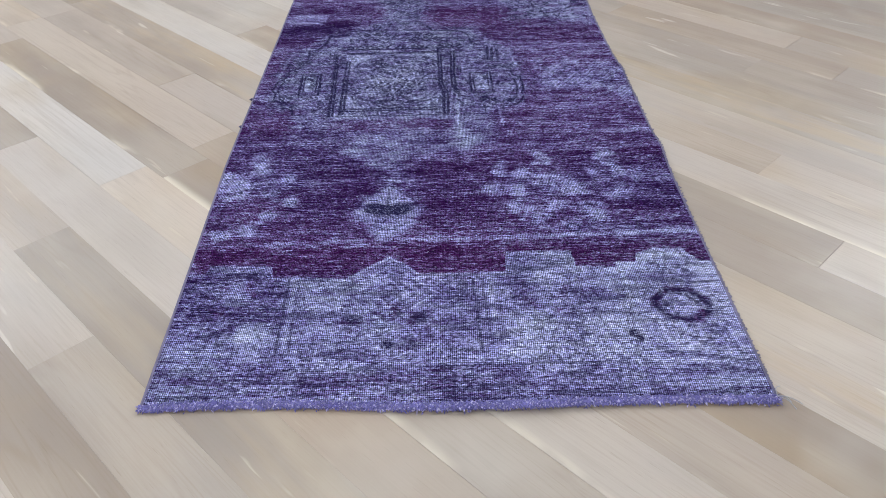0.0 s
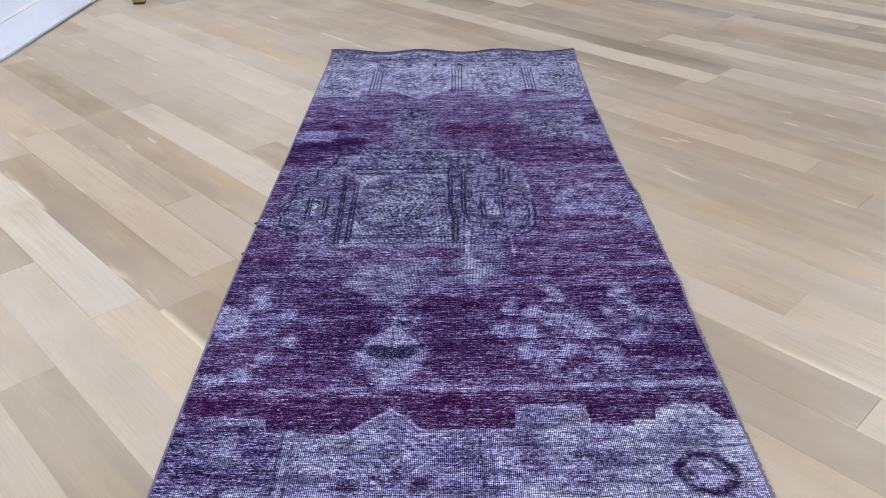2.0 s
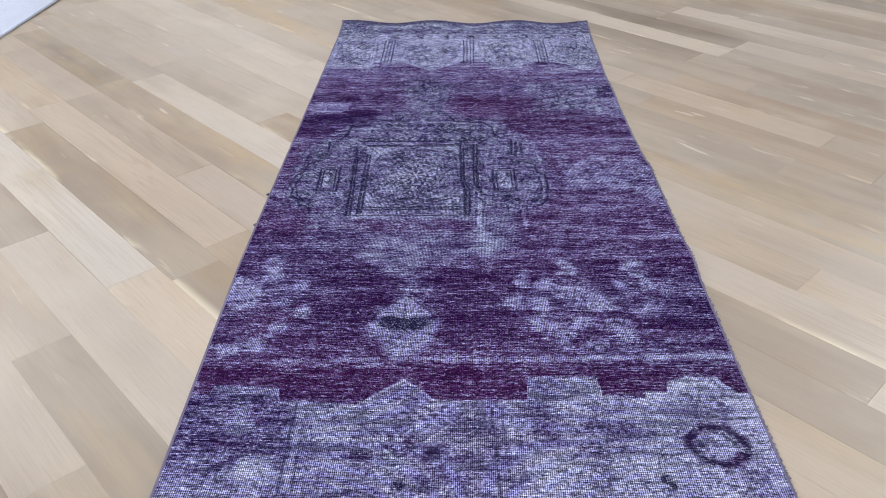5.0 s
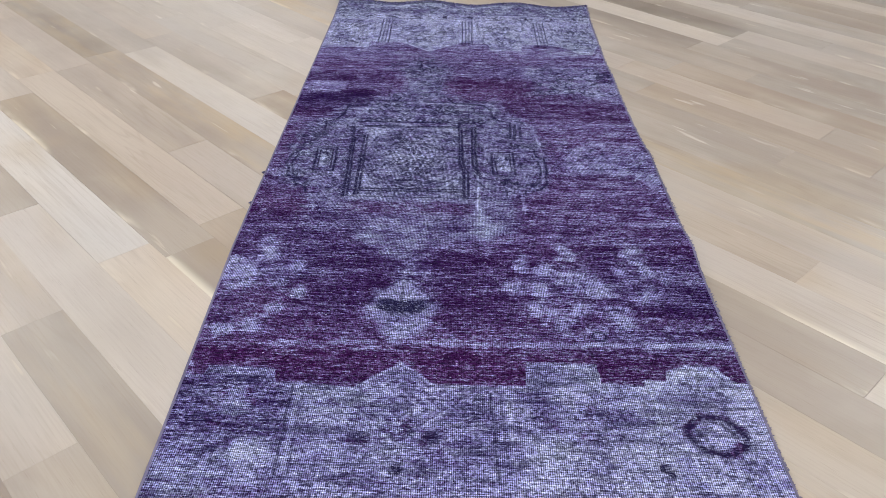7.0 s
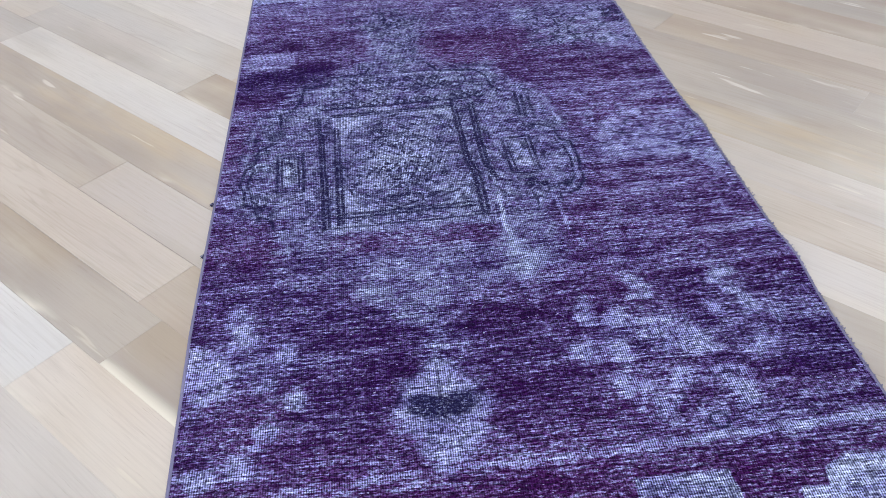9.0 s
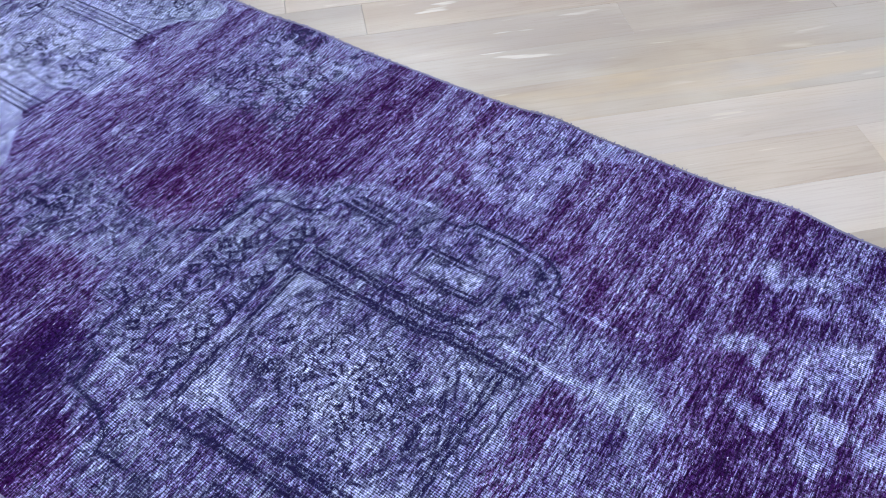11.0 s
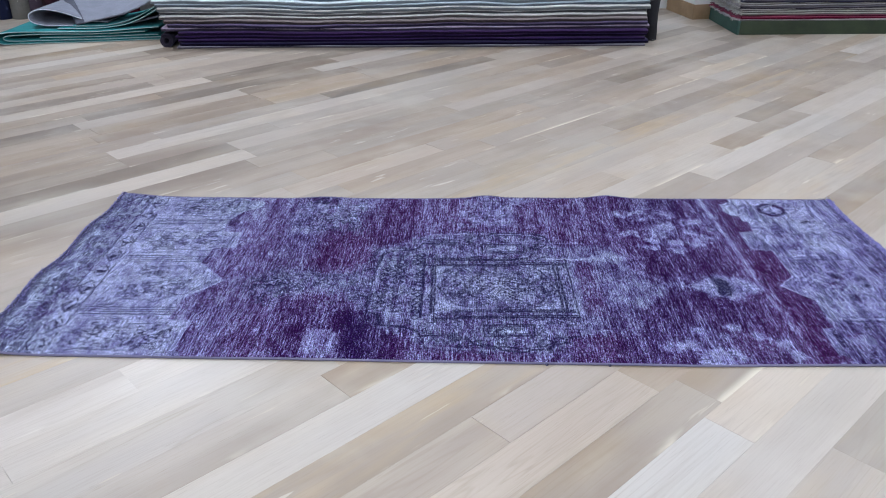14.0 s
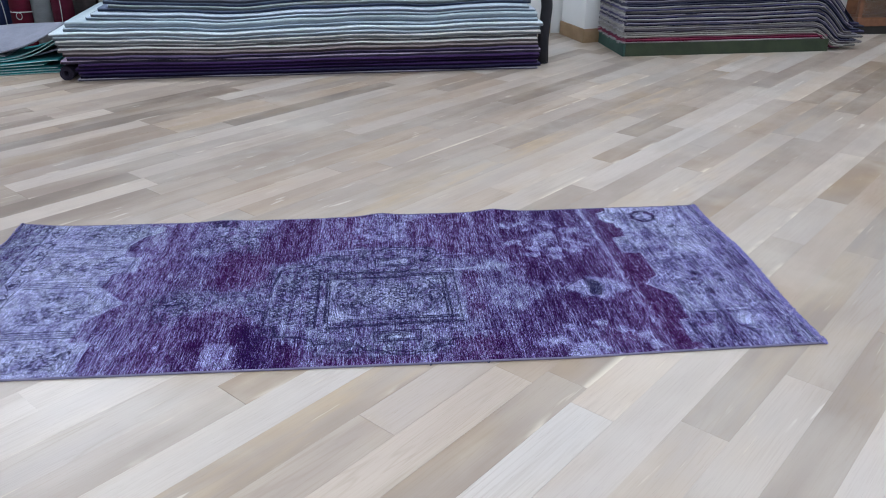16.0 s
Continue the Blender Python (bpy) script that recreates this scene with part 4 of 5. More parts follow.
# the crumbled palmette between border and medallion
for cx, cy in ((-0.175, 2.055), (-0.104, 1.985), (-0.27, 1.995)):
    star(cx, cy, 0.030)
outer = steps(Y, 2.585 + 0.037 * 0.5, 2.62)
wear = over(wear, outer, 0.66 + 0.6 * streak + 0.7 * (blot - 0.5) + 0.15 * steps(Y, 2.69, 2.74))
green = over(green, outer, 0.55)
green = np.clip(green + 0.35 * far, 0, 1)
ink = np.maximum(ink, 0.55 * outer * np.maximum(contours_fine * kept, crumbs * steps(blot, 0.45, 0.6)))
ink = np.maximum(ink, 0.38 * far * contours * kept)
ink = np.maximum(ink, 0.6 * steps(Y, RUG_L - 0.03, RUG_L - 0.005))

rug = thing("runner_rug", label="faded violet overdyed runner rug with worn medallion, flat on oak floor", category="rug")
rz = rug_lift(X, Y)
nv = (NX + 1) * (NY + 1)
co = np.stack([X, Y, rz], -1).reshape(-1, 3)
rim_ids = np.concatenate([np.arange(NX + 1), np.arange(1, NY + 1) * (NX + 1) + NX, NY * (NX + 1) + np.arange(NX - 1, -1, -1), np.arange(NY - 1, 0, -1) * (NX + 1)])
skirt = co[rim_ids] - np.array([0, 0, 0.0048])
idx = np.arange(nv).reshape(NY + 1, NX + 1)
quads = np.stack([idx[:-1, :-1], idx[:-1, 1:], idx[1:, 1:], idx[1:, :-1]], -1).reshape(-1, 4)
nr = len(rim_ids)
here, nxt = np.arange(nr), (np.arange(nr) + 1) % nr
walls = np.stack([rim_ids[nxt], rim_ids[here], nv + here, nv + nxt], -1)
faces = np.concatenate([quads, walls])
me = bpy.data.meshes.new("woven_field")
me.vertices.add(nv + nr)
me.vertices.foreach_set("co", np.concatenate([co, skirt]).ravel().astype(np.float32))
me.loops.add(faces.size)
me.loops.foreach_set("vertex_index", faces.ravel().astype(np.int32))
me.polygons.add(len(faces))
me.polygons.foreach_set("loop_start", (np.arange(len(faces)) * 4).astype(np.int32))
me.update(calc_edges=True)
red = 0.95 * red - 0.02
for key, values in (("wear", wear), ("ink", ink), ("red", red), ("green", green)):
    flat = np.clip(values.ravel(), -0.5, 1.2)
    me.attributes.new(key, "FLOAT", "POINT").data.foreach_set("value", np.concatenate([flat, flat[rim_ids]]).astype(np.float32))
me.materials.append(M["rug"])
field = new("woven_field", me)
field.parent = rug


def tufts(count, base, size, seed, spread):
    """Short bent yarn ends along a path: base(s) gives the root and the outward way."""
    rng = random.Random(seed)
    bm = bmesh.new()
    for _ in range(count):
        p, way = base(rng.random())
        p = p + Vector((rng.gauss(0, spread), rng.gauss(0, spread), rng.uniform(-0.3, 1.0) * spread))
        d = (way + Vector((rng.gauss(0, 0.6), rng.gauss(0, 0.6), rng.gauss(0.15, 0.45)))).normalized()
        side = d.cross(Vector((rng.gauss(0, 1), rng.gauss(0, 1), rng.gauss(0, 1)))).normalized() * size * rng.uniform(0.18, 0.30)
        up = side.cross(d)
        ln = size * rng.uniform(0.7, 1.5)
        mid, tip = p + d * ln * 0.6, p + d * ln + Vector((0, 0, -0.25 * ln))
        for q in (mid, tip, p):
            q.z = max(q.z, 0.0012)
        a = [bm.verts.new(p + side), bm.verts.new(p - 0.5 * side + up), bm.verts.new(p - 0.5 * side - up)]
        b = [bm.verts.new(mid + side), bm.verts.new(mid - 0.5 * side + up), bm.verts.new(mid - 0.5 * side - up)]
        t = bm.verts.new(tip)
        for k in range(3):
            bm.faces.new((a[k], a[(k + 1) % 3], b[(k + 1) % 3], b[k]))
            bm.faces.new((b[k], b[(k + 1) % 3], t))
    return bm


def near_end(s):
    i = int(s * NX)
    return Vector((X[0, i], Y[0, i] + 0.002, rz[0, i] - 0.002)), Vector((0, -0.9, 0.25))
def far_end(s):
    i = int(s * NX)
    return Vector((X[-1, i], Y[-1, i], rz[-1, i] - 0.002)), Vector((0, 0.8, 0.2))
part("end_fringe", tufts(15000, near_end, 0.0052, 3, 0.0038), M["violet_yarn"], rug, "frayed blue-violet cut end")["kind"] = "stuff"
part("end_fringe", tufts(9000, far_end, 0.0056, 4, 0.0036), M["violet_yarn"], rug, "frayed blue-violet cut end")["kind"] = "stuff"
def far_lip(s):
    i = int(s * NX)
    return Vector((X[-1, i], Y[-1, i] - 0.003, rz[-1, i] + 0.0015)), Vector((0, 0.6, 0.5))
part("end_fringe", tufts(1500, far_lip, 0.0046, 14, 0.0028), M["slate_yarn"], rug, "dark broken pile along the turned-up end")["kind"] = "stuff"
for col, name_seed in ((0, 5), (NX, 6)):
    pts = [(X[j, col], Y[j, col], rz[j, col] - 0.0018) for j in range(0, NY + 1, 6)]
    part("side_binding", tube(pts, 0.0034, 6), M["edge_yarn"], rug, "overcast dark wool side cord", True)
part("side_fuzz", tufts(1500, lambda s: (Vector((X[int(s * NY), NX], Y[int(s * NY), NX], rz[int(s * NY), NX] - 0.001)), Vector((1, 0, 0.3))), 0.0042, 9, 0.0016), M["edge_yarn"], rug, "fuzz of broken pile along the side")["kind"] = "stuff"
# loose threads at a near corner, and two stray knots along a side
for k, (dx, dy, c) in enumerate(((0.030, -0.030, 0.5), (0.022, -0.014, -0.4), (0.012, 0.022, 0.6), (0.038, -0.020, 0.2))):
    pts = [(0.548 + dx * t + 0.006 * c * math.sin(5 * t + k), 0.012 + dy * t, 0.0035 + 0.006 * math.sin(math.pi * t) + 0.001 * k) for t in (0, 0.2, 0.4, 0.6, 0.8, 1)]
    part("loose_thread", tube(pts, 0.0009, 5), M["thread"], rug, "pale loose cotton thread")
for kx, ky in ((-0.582, 1.186), (-0.580, 1.02)):
    part("stray_knot", tufts(9, lambda s, kx=kx, ky=ky: (Vector((kx, ky, 0.003)), Vector((-1, 0, 0.1))), 0.006, 8, 0.0015), M["slate_yarn"], rug)


# ---- piles of folded rugs along the far wall ----
def shade(name, c, k=0.72):
    if name not in M:
        M[name] = cloth(name, c, tuple(v * k for v in c))
    return M[name]


def folded_rug(name, mat, parent_pose, thick, depth, y0, y1, z, ripple, rough_front, seed, droop=None, back=None, **tags):
    """A rug folded double with its fold to the front, resting at height z. back colours its painted-on lit lip."""
    rng = random.Random(seed)
    ply = thick * 0.47
    r = thick / 2 - ply / 2
    bend = [(rough_front + ply / 2 + r * (1 - math.cos(math.radians(-90 + 22.5 * k))), thick / 2 + r * math.sin(math.radians(-90 + 22.5 * k))) for k in range(9)]
    ins = rough_front
    prof = [(depth, ply / 2), (ins + 0.3, ply / 2), (ins + 0.08, ply / 2)] + bend + [(ins + 0.09, thick - ply / 2), (ins + 0.3, thick - ply / 2), (depth, thick - ply / 2)]
    ph = [rng.uniform(0, 6.3) for _ in range(4)]
    def sway(u, v, w):
        f = 1 - min(max((u - rough_front) / 0.3, 0), 1)
        du = f * (0.006 * math.sin(2.1 * v + ph[0]) + 0.004 * math.sin(5.7 * v + ph[1]) + 0.0015 * math.sin(23 * v + ph[2]))
        lift = z + w + ripple(v, z) + f * min(z, 0.15) * 0.012 * math.sin(17 * v + ph[2])
        lift -= f * 0.003 * max(0, math.sin(3.3 * v + ph[3]))
        if droop:
            lift = droop(v, lift, z)
        return Vector((u + du, v, lift))
    bm = ribbon(prof, ply, y0, y1, sway, max(12, int((y1 - y0) / 0.07)))
    ob = part(name, bm, mat, None, smooth=True)
    ob.matrix_basis = parent_pose
    if back:
        # highlight as colour: a paler ribbon along the upper lip of the fold
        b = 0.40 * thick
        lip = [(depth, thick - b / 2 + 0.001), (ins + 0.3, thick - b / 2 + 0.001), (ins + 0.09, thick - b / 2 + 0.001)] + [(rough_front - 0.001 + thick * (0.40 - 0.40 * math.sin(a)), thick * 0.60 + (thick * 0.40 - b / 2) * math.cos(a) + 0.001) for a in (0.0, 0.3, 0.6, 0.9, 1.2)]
        part("cotton_back", ribbon(lip, b, y0 + 0.004, y1 - 0.004, sway, max(12, int((y1 - y0) / 0.07))), back, ob, "pale lip of the fold, its highlight put in as colour", True)
    for v in (y0 + 0.002, y1 - 0.002):
        lip = [sway(u, v, w) for u, w in prof if u < ins + 0.31]
        part("end_binding", tube(lip, 0.0045, 5), back or mat, ob, "", True)
    return tagged(ob, **tags)


PILE = pose(3.24, 0.16, 0, 0, 0, 3.5)
# per rug: wool darkened for the crevice shade, then its lit lip colour
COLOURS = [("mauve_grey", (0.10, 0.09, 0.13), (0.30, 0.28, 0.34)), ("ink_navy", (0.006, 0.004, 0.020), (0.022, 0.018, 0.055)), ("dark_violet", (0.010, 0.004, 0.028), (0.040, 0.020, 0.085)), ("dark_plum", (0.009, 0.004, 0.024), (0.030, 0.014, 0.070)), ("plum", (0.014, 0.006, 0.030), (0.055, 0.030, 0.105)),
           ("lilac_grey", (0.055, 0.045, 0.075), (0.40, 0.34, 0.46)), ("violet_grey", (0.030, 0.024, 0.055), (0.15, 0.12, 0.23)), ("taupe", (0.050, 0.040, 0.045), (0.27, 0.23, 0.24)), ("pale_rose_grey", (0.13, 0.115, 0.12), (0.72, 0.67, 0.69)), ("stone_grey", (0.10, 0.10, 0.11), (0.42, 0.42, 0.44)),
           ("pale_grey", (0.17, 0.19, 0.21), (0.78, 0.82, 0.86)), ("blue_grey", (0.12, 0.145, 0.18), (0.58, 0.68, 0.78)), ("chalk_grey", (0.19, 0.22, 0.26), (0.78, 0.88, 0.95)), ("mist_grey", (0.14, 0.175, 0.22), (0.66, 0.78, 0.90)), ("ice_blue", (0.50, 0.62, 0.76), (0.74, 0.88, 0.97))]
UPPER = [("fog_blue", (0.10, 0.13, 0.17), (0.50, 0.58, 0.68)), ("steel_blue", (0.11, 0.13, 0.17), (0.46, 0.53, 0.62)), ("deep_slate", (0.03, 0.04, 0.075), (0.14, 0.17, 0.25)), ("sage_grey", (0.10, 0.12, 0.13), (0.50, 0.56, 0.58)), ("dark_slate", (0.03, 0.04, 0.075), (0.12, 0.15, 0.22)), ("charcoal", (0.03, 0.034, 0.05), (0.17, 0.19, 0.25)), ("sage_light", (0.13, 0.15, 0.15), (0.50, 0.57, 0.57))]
def ripple(v, z):
    return min(z / 0.38, 1.0) * (0.013 * math.sin(1.9 * v + 0.4) + 0.009 * math.sin(4.6 * v + 1.0) + 0.004 * math.sin(9.3 * v + z * 9) - 0.012)
rng = random.Random(12)
height = 0.0
for k, (cname, c, pale) in enumerate(COLOURS):
    t = (0.016, 0.025, 0.024, 0.025, 0.027, 0.026, 0.027, 0.028, 0.027, 0.026, 0.028, 0.026, 0.028, 0.026, 0.040)[k]
    left = 3.25 + (-0.02 if k < 5 else (0.05 if k < 8 else 0.10 if k < 13 else 0.0)) + rng.uniform(-0.03, 0.03)
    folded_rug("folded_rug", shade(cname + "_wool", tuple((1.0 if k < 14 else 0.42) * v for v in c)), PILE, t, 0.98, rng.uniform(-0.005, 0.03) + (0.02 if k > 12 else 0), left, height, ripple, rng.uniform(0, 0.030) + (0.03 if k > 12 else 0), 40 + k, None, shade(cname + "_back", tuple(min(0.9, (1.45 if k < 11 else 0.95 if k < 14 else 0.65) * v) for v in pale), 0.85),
               label=cname.replace("_", " ") + " rug folded double in a low pile", category="rug", group="pile of folded rugs")
    height += t
for k, (cname, c, pale) in enumerate(UPPER):
    t = 0.024 if k else 0.020
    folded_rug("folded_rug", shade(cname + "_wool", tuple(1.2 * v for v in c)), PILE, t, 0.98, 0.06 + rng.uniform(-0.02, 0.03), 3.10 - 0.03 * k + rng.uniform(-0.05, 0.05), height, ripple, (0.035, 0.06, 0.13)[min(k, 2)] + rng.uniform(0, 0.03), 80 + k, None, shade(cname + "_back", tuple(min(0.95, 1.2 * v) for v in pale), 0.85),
               label=cname.replace("_", " ") + " rug folded double, set back on top of the pile", category="rug", group="pile of folded rugs")
    height += t

# a dark folded flap by the end of the pile, built as a small roll, and a limp dark roll leaning at its other end
def rolled_rug(name, pts, r, mat, label, core=None, tie=None):
    """A rolled rug along pts: a wound body with a lapped outer edge, and its binding cord."""
    ob = thing(name, label=label, category="rolled rug")
    pts = [Vector(p) for p in pts]
    bm = bmesh.new()
    turns, sides = 3, 18
    rings = []
    for i, p in enumerate(pts):
        d = (pts[min(i + 1, len(pts) - 1)] - pts[max(i - 1, 0)]).normalized()
        side = d.orthogonal().normalized() if abs(d.z) < 0.7 else Vector((1, 0, 0)).cross(d).normalized()
        up = side.cross(d)
        rad = r[i] if isinstance(r, (list, tuple)) else r
        ring = []
        for s in range(turns * sides + 1):
            a = 2 * math.pi * s / sides
            q = rad * (0.30 + 0.70 * s / (turns * sides)) * (1 + 0.02 * math.sin(3 * a + 5 * i))
            ring.append(bm.verts.new(p + q * (math.cos(a) * side + math.sin(a) * up)))
        rings.append(ring)
    for a, b in zip(rings, rings[1:]):
        for s in range(len(a) - 1):
            bm.faces.new((a[s], a[s + 1], b[s + 1], b[s]))
    body = part("wound_body", bm, mat, ob, smooth=True)
    solid = body.modifiers.new("ply", "SOLIDIFY")
    solid.thickness, solid.offset = 0.010, -1
    if core:
        part("bound_edge", tube([pts[0] + (pts[1] - pts[0]).normalized() * 0.002, pts[0] + (pts[1] - pts[0]).normalized() * 0.012], (r[0] if isinstance(r, (list, tuple)) else r) + 0.003, 18, caps=False), core, ob, "pale bound end")
    for f in (tie or ()):
        p = pts[0].lerp(pts[-1], f)
        d = (pts[-1] - pts[0]).normalized()
        rad = (r[0] if isinstance(r, (list, tuple)) else r) + 0.006
        a0 = Vector((1, 0, 0)) - d * d.x
        a0.normalize()
        b0 = d.cross(a0)
        part("tie_cord", tube([p + rad * (math.cos(t) * a0 + math.sin(t) * b0) for t in (2 * math.pi * k / 20 for k in range(21))], 0.0035, 5, caps=False), M["thread"], ob, "pale tie cord")
        q = p - a0 * (rad + 0.004)
        part("cord_loop", tube([q + Vector((0, 0.022 * math.sin(t), -0.028 + 0.026 * math.cos(t))) for t in (2 * math.pi * k / 14 for k in range(15))], 0.003, 5, caps=False), M["thread"], ob, "knotted loop of pale cord")
    return ob


rolled_rug("rolled_rug", [(3.105, 3.47, 0.042), (3.5, 3.50, 0.042), (3.9, 3.52, 0.042)], 0.042, shade("dusk_wool", (0.035, 0.030, 0.050)), "dusky limp rug flap beside the pile, built as a roll")
rolled_rug("rolled_rug", [(3.45, 0.105, 0.0), (3.46, 0.110, 0.18), (3.50, 0.085, 0.40), (3.54, 0.10, 0.62), (3.56, 0.11, 0.85)], [0.034, 0.034, 0.034, 0.036, 0.038], shade("soot_wool", (0.035, 0.034, 0.040)), "limp dark grey rolled rug leaning against the pile", core=M["thread"])

# teal and grey rugs folded loosely at the pile's end
def heap_place(u, v, w):
    return Vector((v + (4.63 - u) * 0.20 + 0.006 * math.sin(9 * u), u, max(w, 0.004)))
def eased(pts, n=6):
    """A smooth line through pts."""
    out = []
    for i in range(len(pts) - 1):
        a, b, c, d = (Vector(pts[min(max(j, 0), len(pts) - 1)]) for j in (i - 1, i, i + 1, i + 2))
        for k in range(n):
            t = k / n
            out.append(0.5 * (2 * b + (c - a) * t + (2 * a - 5 * b + 4 * c - d) * t * t + (3 * b - a - 3 * c + d) * t ** 3))
    return [tuple(p) for p in out] + [tuple(pts[-1])]
def patch(corners, thick, sag, nu=14, nv=18, span=1.0):
    """A draped cloth between four corners (front start, front end, back end, back start)."""
    a, b, c, d = (Vector(p) for p in corners)
    bm = bmesh.new()
    rows = []
    for z in (thick, 0.0):
        rows.append([[bm.verts.new(a.lerp(b, i / nu).lerp(d.lerp(c, i / nu), j / nv) + Vector((0, 0, z - sag * math.sin(math.pi * span * i / nu) * (1 - j / nv) + 0.006 * math.sin(7 * span * i / nu + 4 * j / nv)))) for j in range(nv + 1)] for i in range(nu + 1)])
    top, low = rows
    for i in range(nu):
        for j in range(nv):
            bm.faces.new((top[i][j], top[i + 1][j], top[i + 1][j + 1], top[i][j + 1]))
            bm.faces.new((low[i][j + 1], low[i + 1][j + 1], low[i + 1][j], low[i][j]))
    ring = [(i, 0) for i in range(nu)] + [(nu, j) for j in range(nv)] + [(i, nv) for i in range(nu, 0, -1)] + [(0, j) for j in range(nv, 0, -1)]
    for (i, j), (k, l) in zip(ring, ring[1:] + ring[:1]):
        bm.faces.new((top[i][j], low[i][j], low[k][l], top[k][l]))
    bmesh.ops.recalc_face_normals(bm, faces=bm.faces[:])
    return bm
TEAL_FOLDS = [
    [(3.52, 0.006), (3.9, 0.006), (4.3, 0.006), (4.58, 0.007), (4.645, 0.016), (4.675, 0.044), (4.650, 0.074), (4.56, 0.086), (4.3, 0.080), (4.0, 0.076), (3.75, 0.085), (3.60, 0.092)],
    [(3.56, 0.020), (3.9, 0.020), (4.3, 0.021), (4.56, 0.024), (4.62, 0.040), (4.59, 0.060), (4.4, 0.064), (4.0, 0.058), (3.7, 0.062)],
    [(3.62, 0.036), (4.0, 0.036), (4.4, 0.038)],
    [(4.28, 0.095), (4.0, 0.092), (3.80, 0.118), (3.64, 0.190), (3.53, 0.262), (3.47, 0.290)],
    [(4.18, 0.108), (3.95, 0.108), (3.78, 0.146), (3.62, 0.225), (3.50, 0.305)],
]
teal_heap = tagged(thing("folded_rug"), "teal rug folded in loose layers on the floor", "rug")
EDGE = shade("pale_teal_edge", (0.42, 0.58, 0.60))
for k, prof in enumerate(TEAL_FOLDS):
    line = eased(prof)
    part("folded_layer", ribbon(line, 0.009, 3.13 + 0.012 * k, 3.70 - 0.02 * k, heap_place, 6), shade("teal_wool", (0.045, 0.245, 0.265)), teal_heap, smooth=True)
    part("overcast_edge", tube([heap_place(u, 3.128 + 0.012 * k, max(w, 0.006)) for u, w in line], 0.0032, 5), EDGE, teal_heap, "pale overcast edge of the layer", True)
bm = ribbon(eased([(3.62, 0.150), (3.80, 0.112), (4.0, 0.104), (4.22, 0.104), (4.38, 0.110), (4.462, 0.138), (4.470, 0.186), (4.41, 0.216), (4.32, 0.212), (4.22, 0.184), (4.10, 0.140), (3.96, 0.122)]), 0.011, 3.22, 3.62, heap_place, 6)
grey_heap = tagged(thing("folded_rug"), "lavender grey rug folded loosely over the teal one", "rug")
LAVENDER = shade("lavender_grey_wool", (0.27, 0.28, 0.345))
part("folded_end", bm, LAVENDER, grey_heap, smooth=True)
part("overcast_edge", tube([heap_place(u, 3.218, w) for u, w in eased([(3.80, 0.112), (4.0, 0.104), (4.22, 0.104), (4.38, 0.110), (4.462, 0.138), (4.470, 0.186), (4.41, 0.216), (4.32, 0.212), (4.22, 0.184), (4.10, 0.140), (3.96, 0.122)])], 0.0036, 5), shade("pale_lavender_edge", (0.70, 0.72, 0.82)), grey_heap, "pale overcast edge", True)
FLAP = ((3.27, 4.15, 0.112), (3.38, 3.56, 0.300), (3.66, 3.62, 0.300), (3.68, 4.42, 0.245))
part("draped_flap", patch(FLAP, 0.011, 0.030), LAVENDER, grey_heap, smooth=True)
stripe = ((3.268, 4.152, 0.111), (3.280, 4.097, 0.128), (3.678, 4.348, 0.249), (3.682, 4.422, 0.244))
part("border_stripe", patch(stripe, 0.015, 0.030, 3, 18, 0.09), shade("dark_grey_wool", (0.11, 0.115, 0.15)), grey_heap, "dark grey woven border stripe", True)

# rolls standing on end along the wall
ROLLS = [(5.62, "umber", (0.05, 0.04, 0.04), 0.10), (5.42, "umber", (0.06, 0.047, 0.045), 0.095), (5.21, "grey_brown", (0.13, 0.11, 0.11), 0.10), (5.01, "navy", (0.022, 0.030, 0.085), 0.10), (4.82, "olive_grey", (0.30, 0.30, 0.29), 0.085), (4.66, "mauve", (0.13, 0.10, 0.15), 0.075), (4.49, "dark_maroon", (0.05, 0.018, 0.035), 0.09),
         (4.30, "black", (0.012, 0.011, 0.016), 0.10), (4.11, "rose", (0.17, 0.06, 0.09), 0.09), (3.95, "navy", (0.022, 0.030, 0.085), 0.07), (3.79, "crimson_red", (0.13, 0.016, 0.035), 0.09), (3.60, "ash_grey", (0.26, 0.27, 0.29), 0.095), (3.41, "dark_red", (0.12, 0.018, 0.04), 0.09), (3.22, "umber", (0.06, 0.047, 0.045), 0.09)]
for k, (ry, cname, c, r) in enumerate(ROLLS):
    ry = ry + 0.14 + (5.01 - ry) * 0.14
    ob = rolled_rug("rolled_rug", [(4.10 + 0.02 * (k % 3), ry, 0), (4.12 + 0.02 * (k % 3), ry + 0.01, 0.6), (4.16 + 0.02 * (k % 3), ry, 1.3), (4.22, ry - 0.01, 1.9)], r, shade("roll_" + cname + "_wool", tuple(min(0.7, 1.0 * v) for v in c)), cname.replace("_", " ") + " rolled rug standing on end by the wall", tie={3: (0.19,), 6: (0.16,), 8: (0.2,), 10: (0.165,)}.get(k, ()))
    if k in (2, 4, 5, 7, 9, 12):
        bend = random.Random(300 + k)
        x0, side = 4.10 + 0.02 * (k % 3) - r - 0.006, bend.uniform(-0.03, 0.03)
        part("hanging_cord", tube(eased([(x0 + 0.05 * z, ry + side + bend.uniform(-0.012, 0.012), z) for z in (0.14, 0.30, 0.5, 0.8, 1.1)], 4), 0.003, 5), M["thread"], ob, "pale cord hanging down the roll")
    tagged(ob, group="standing rolled rugs")

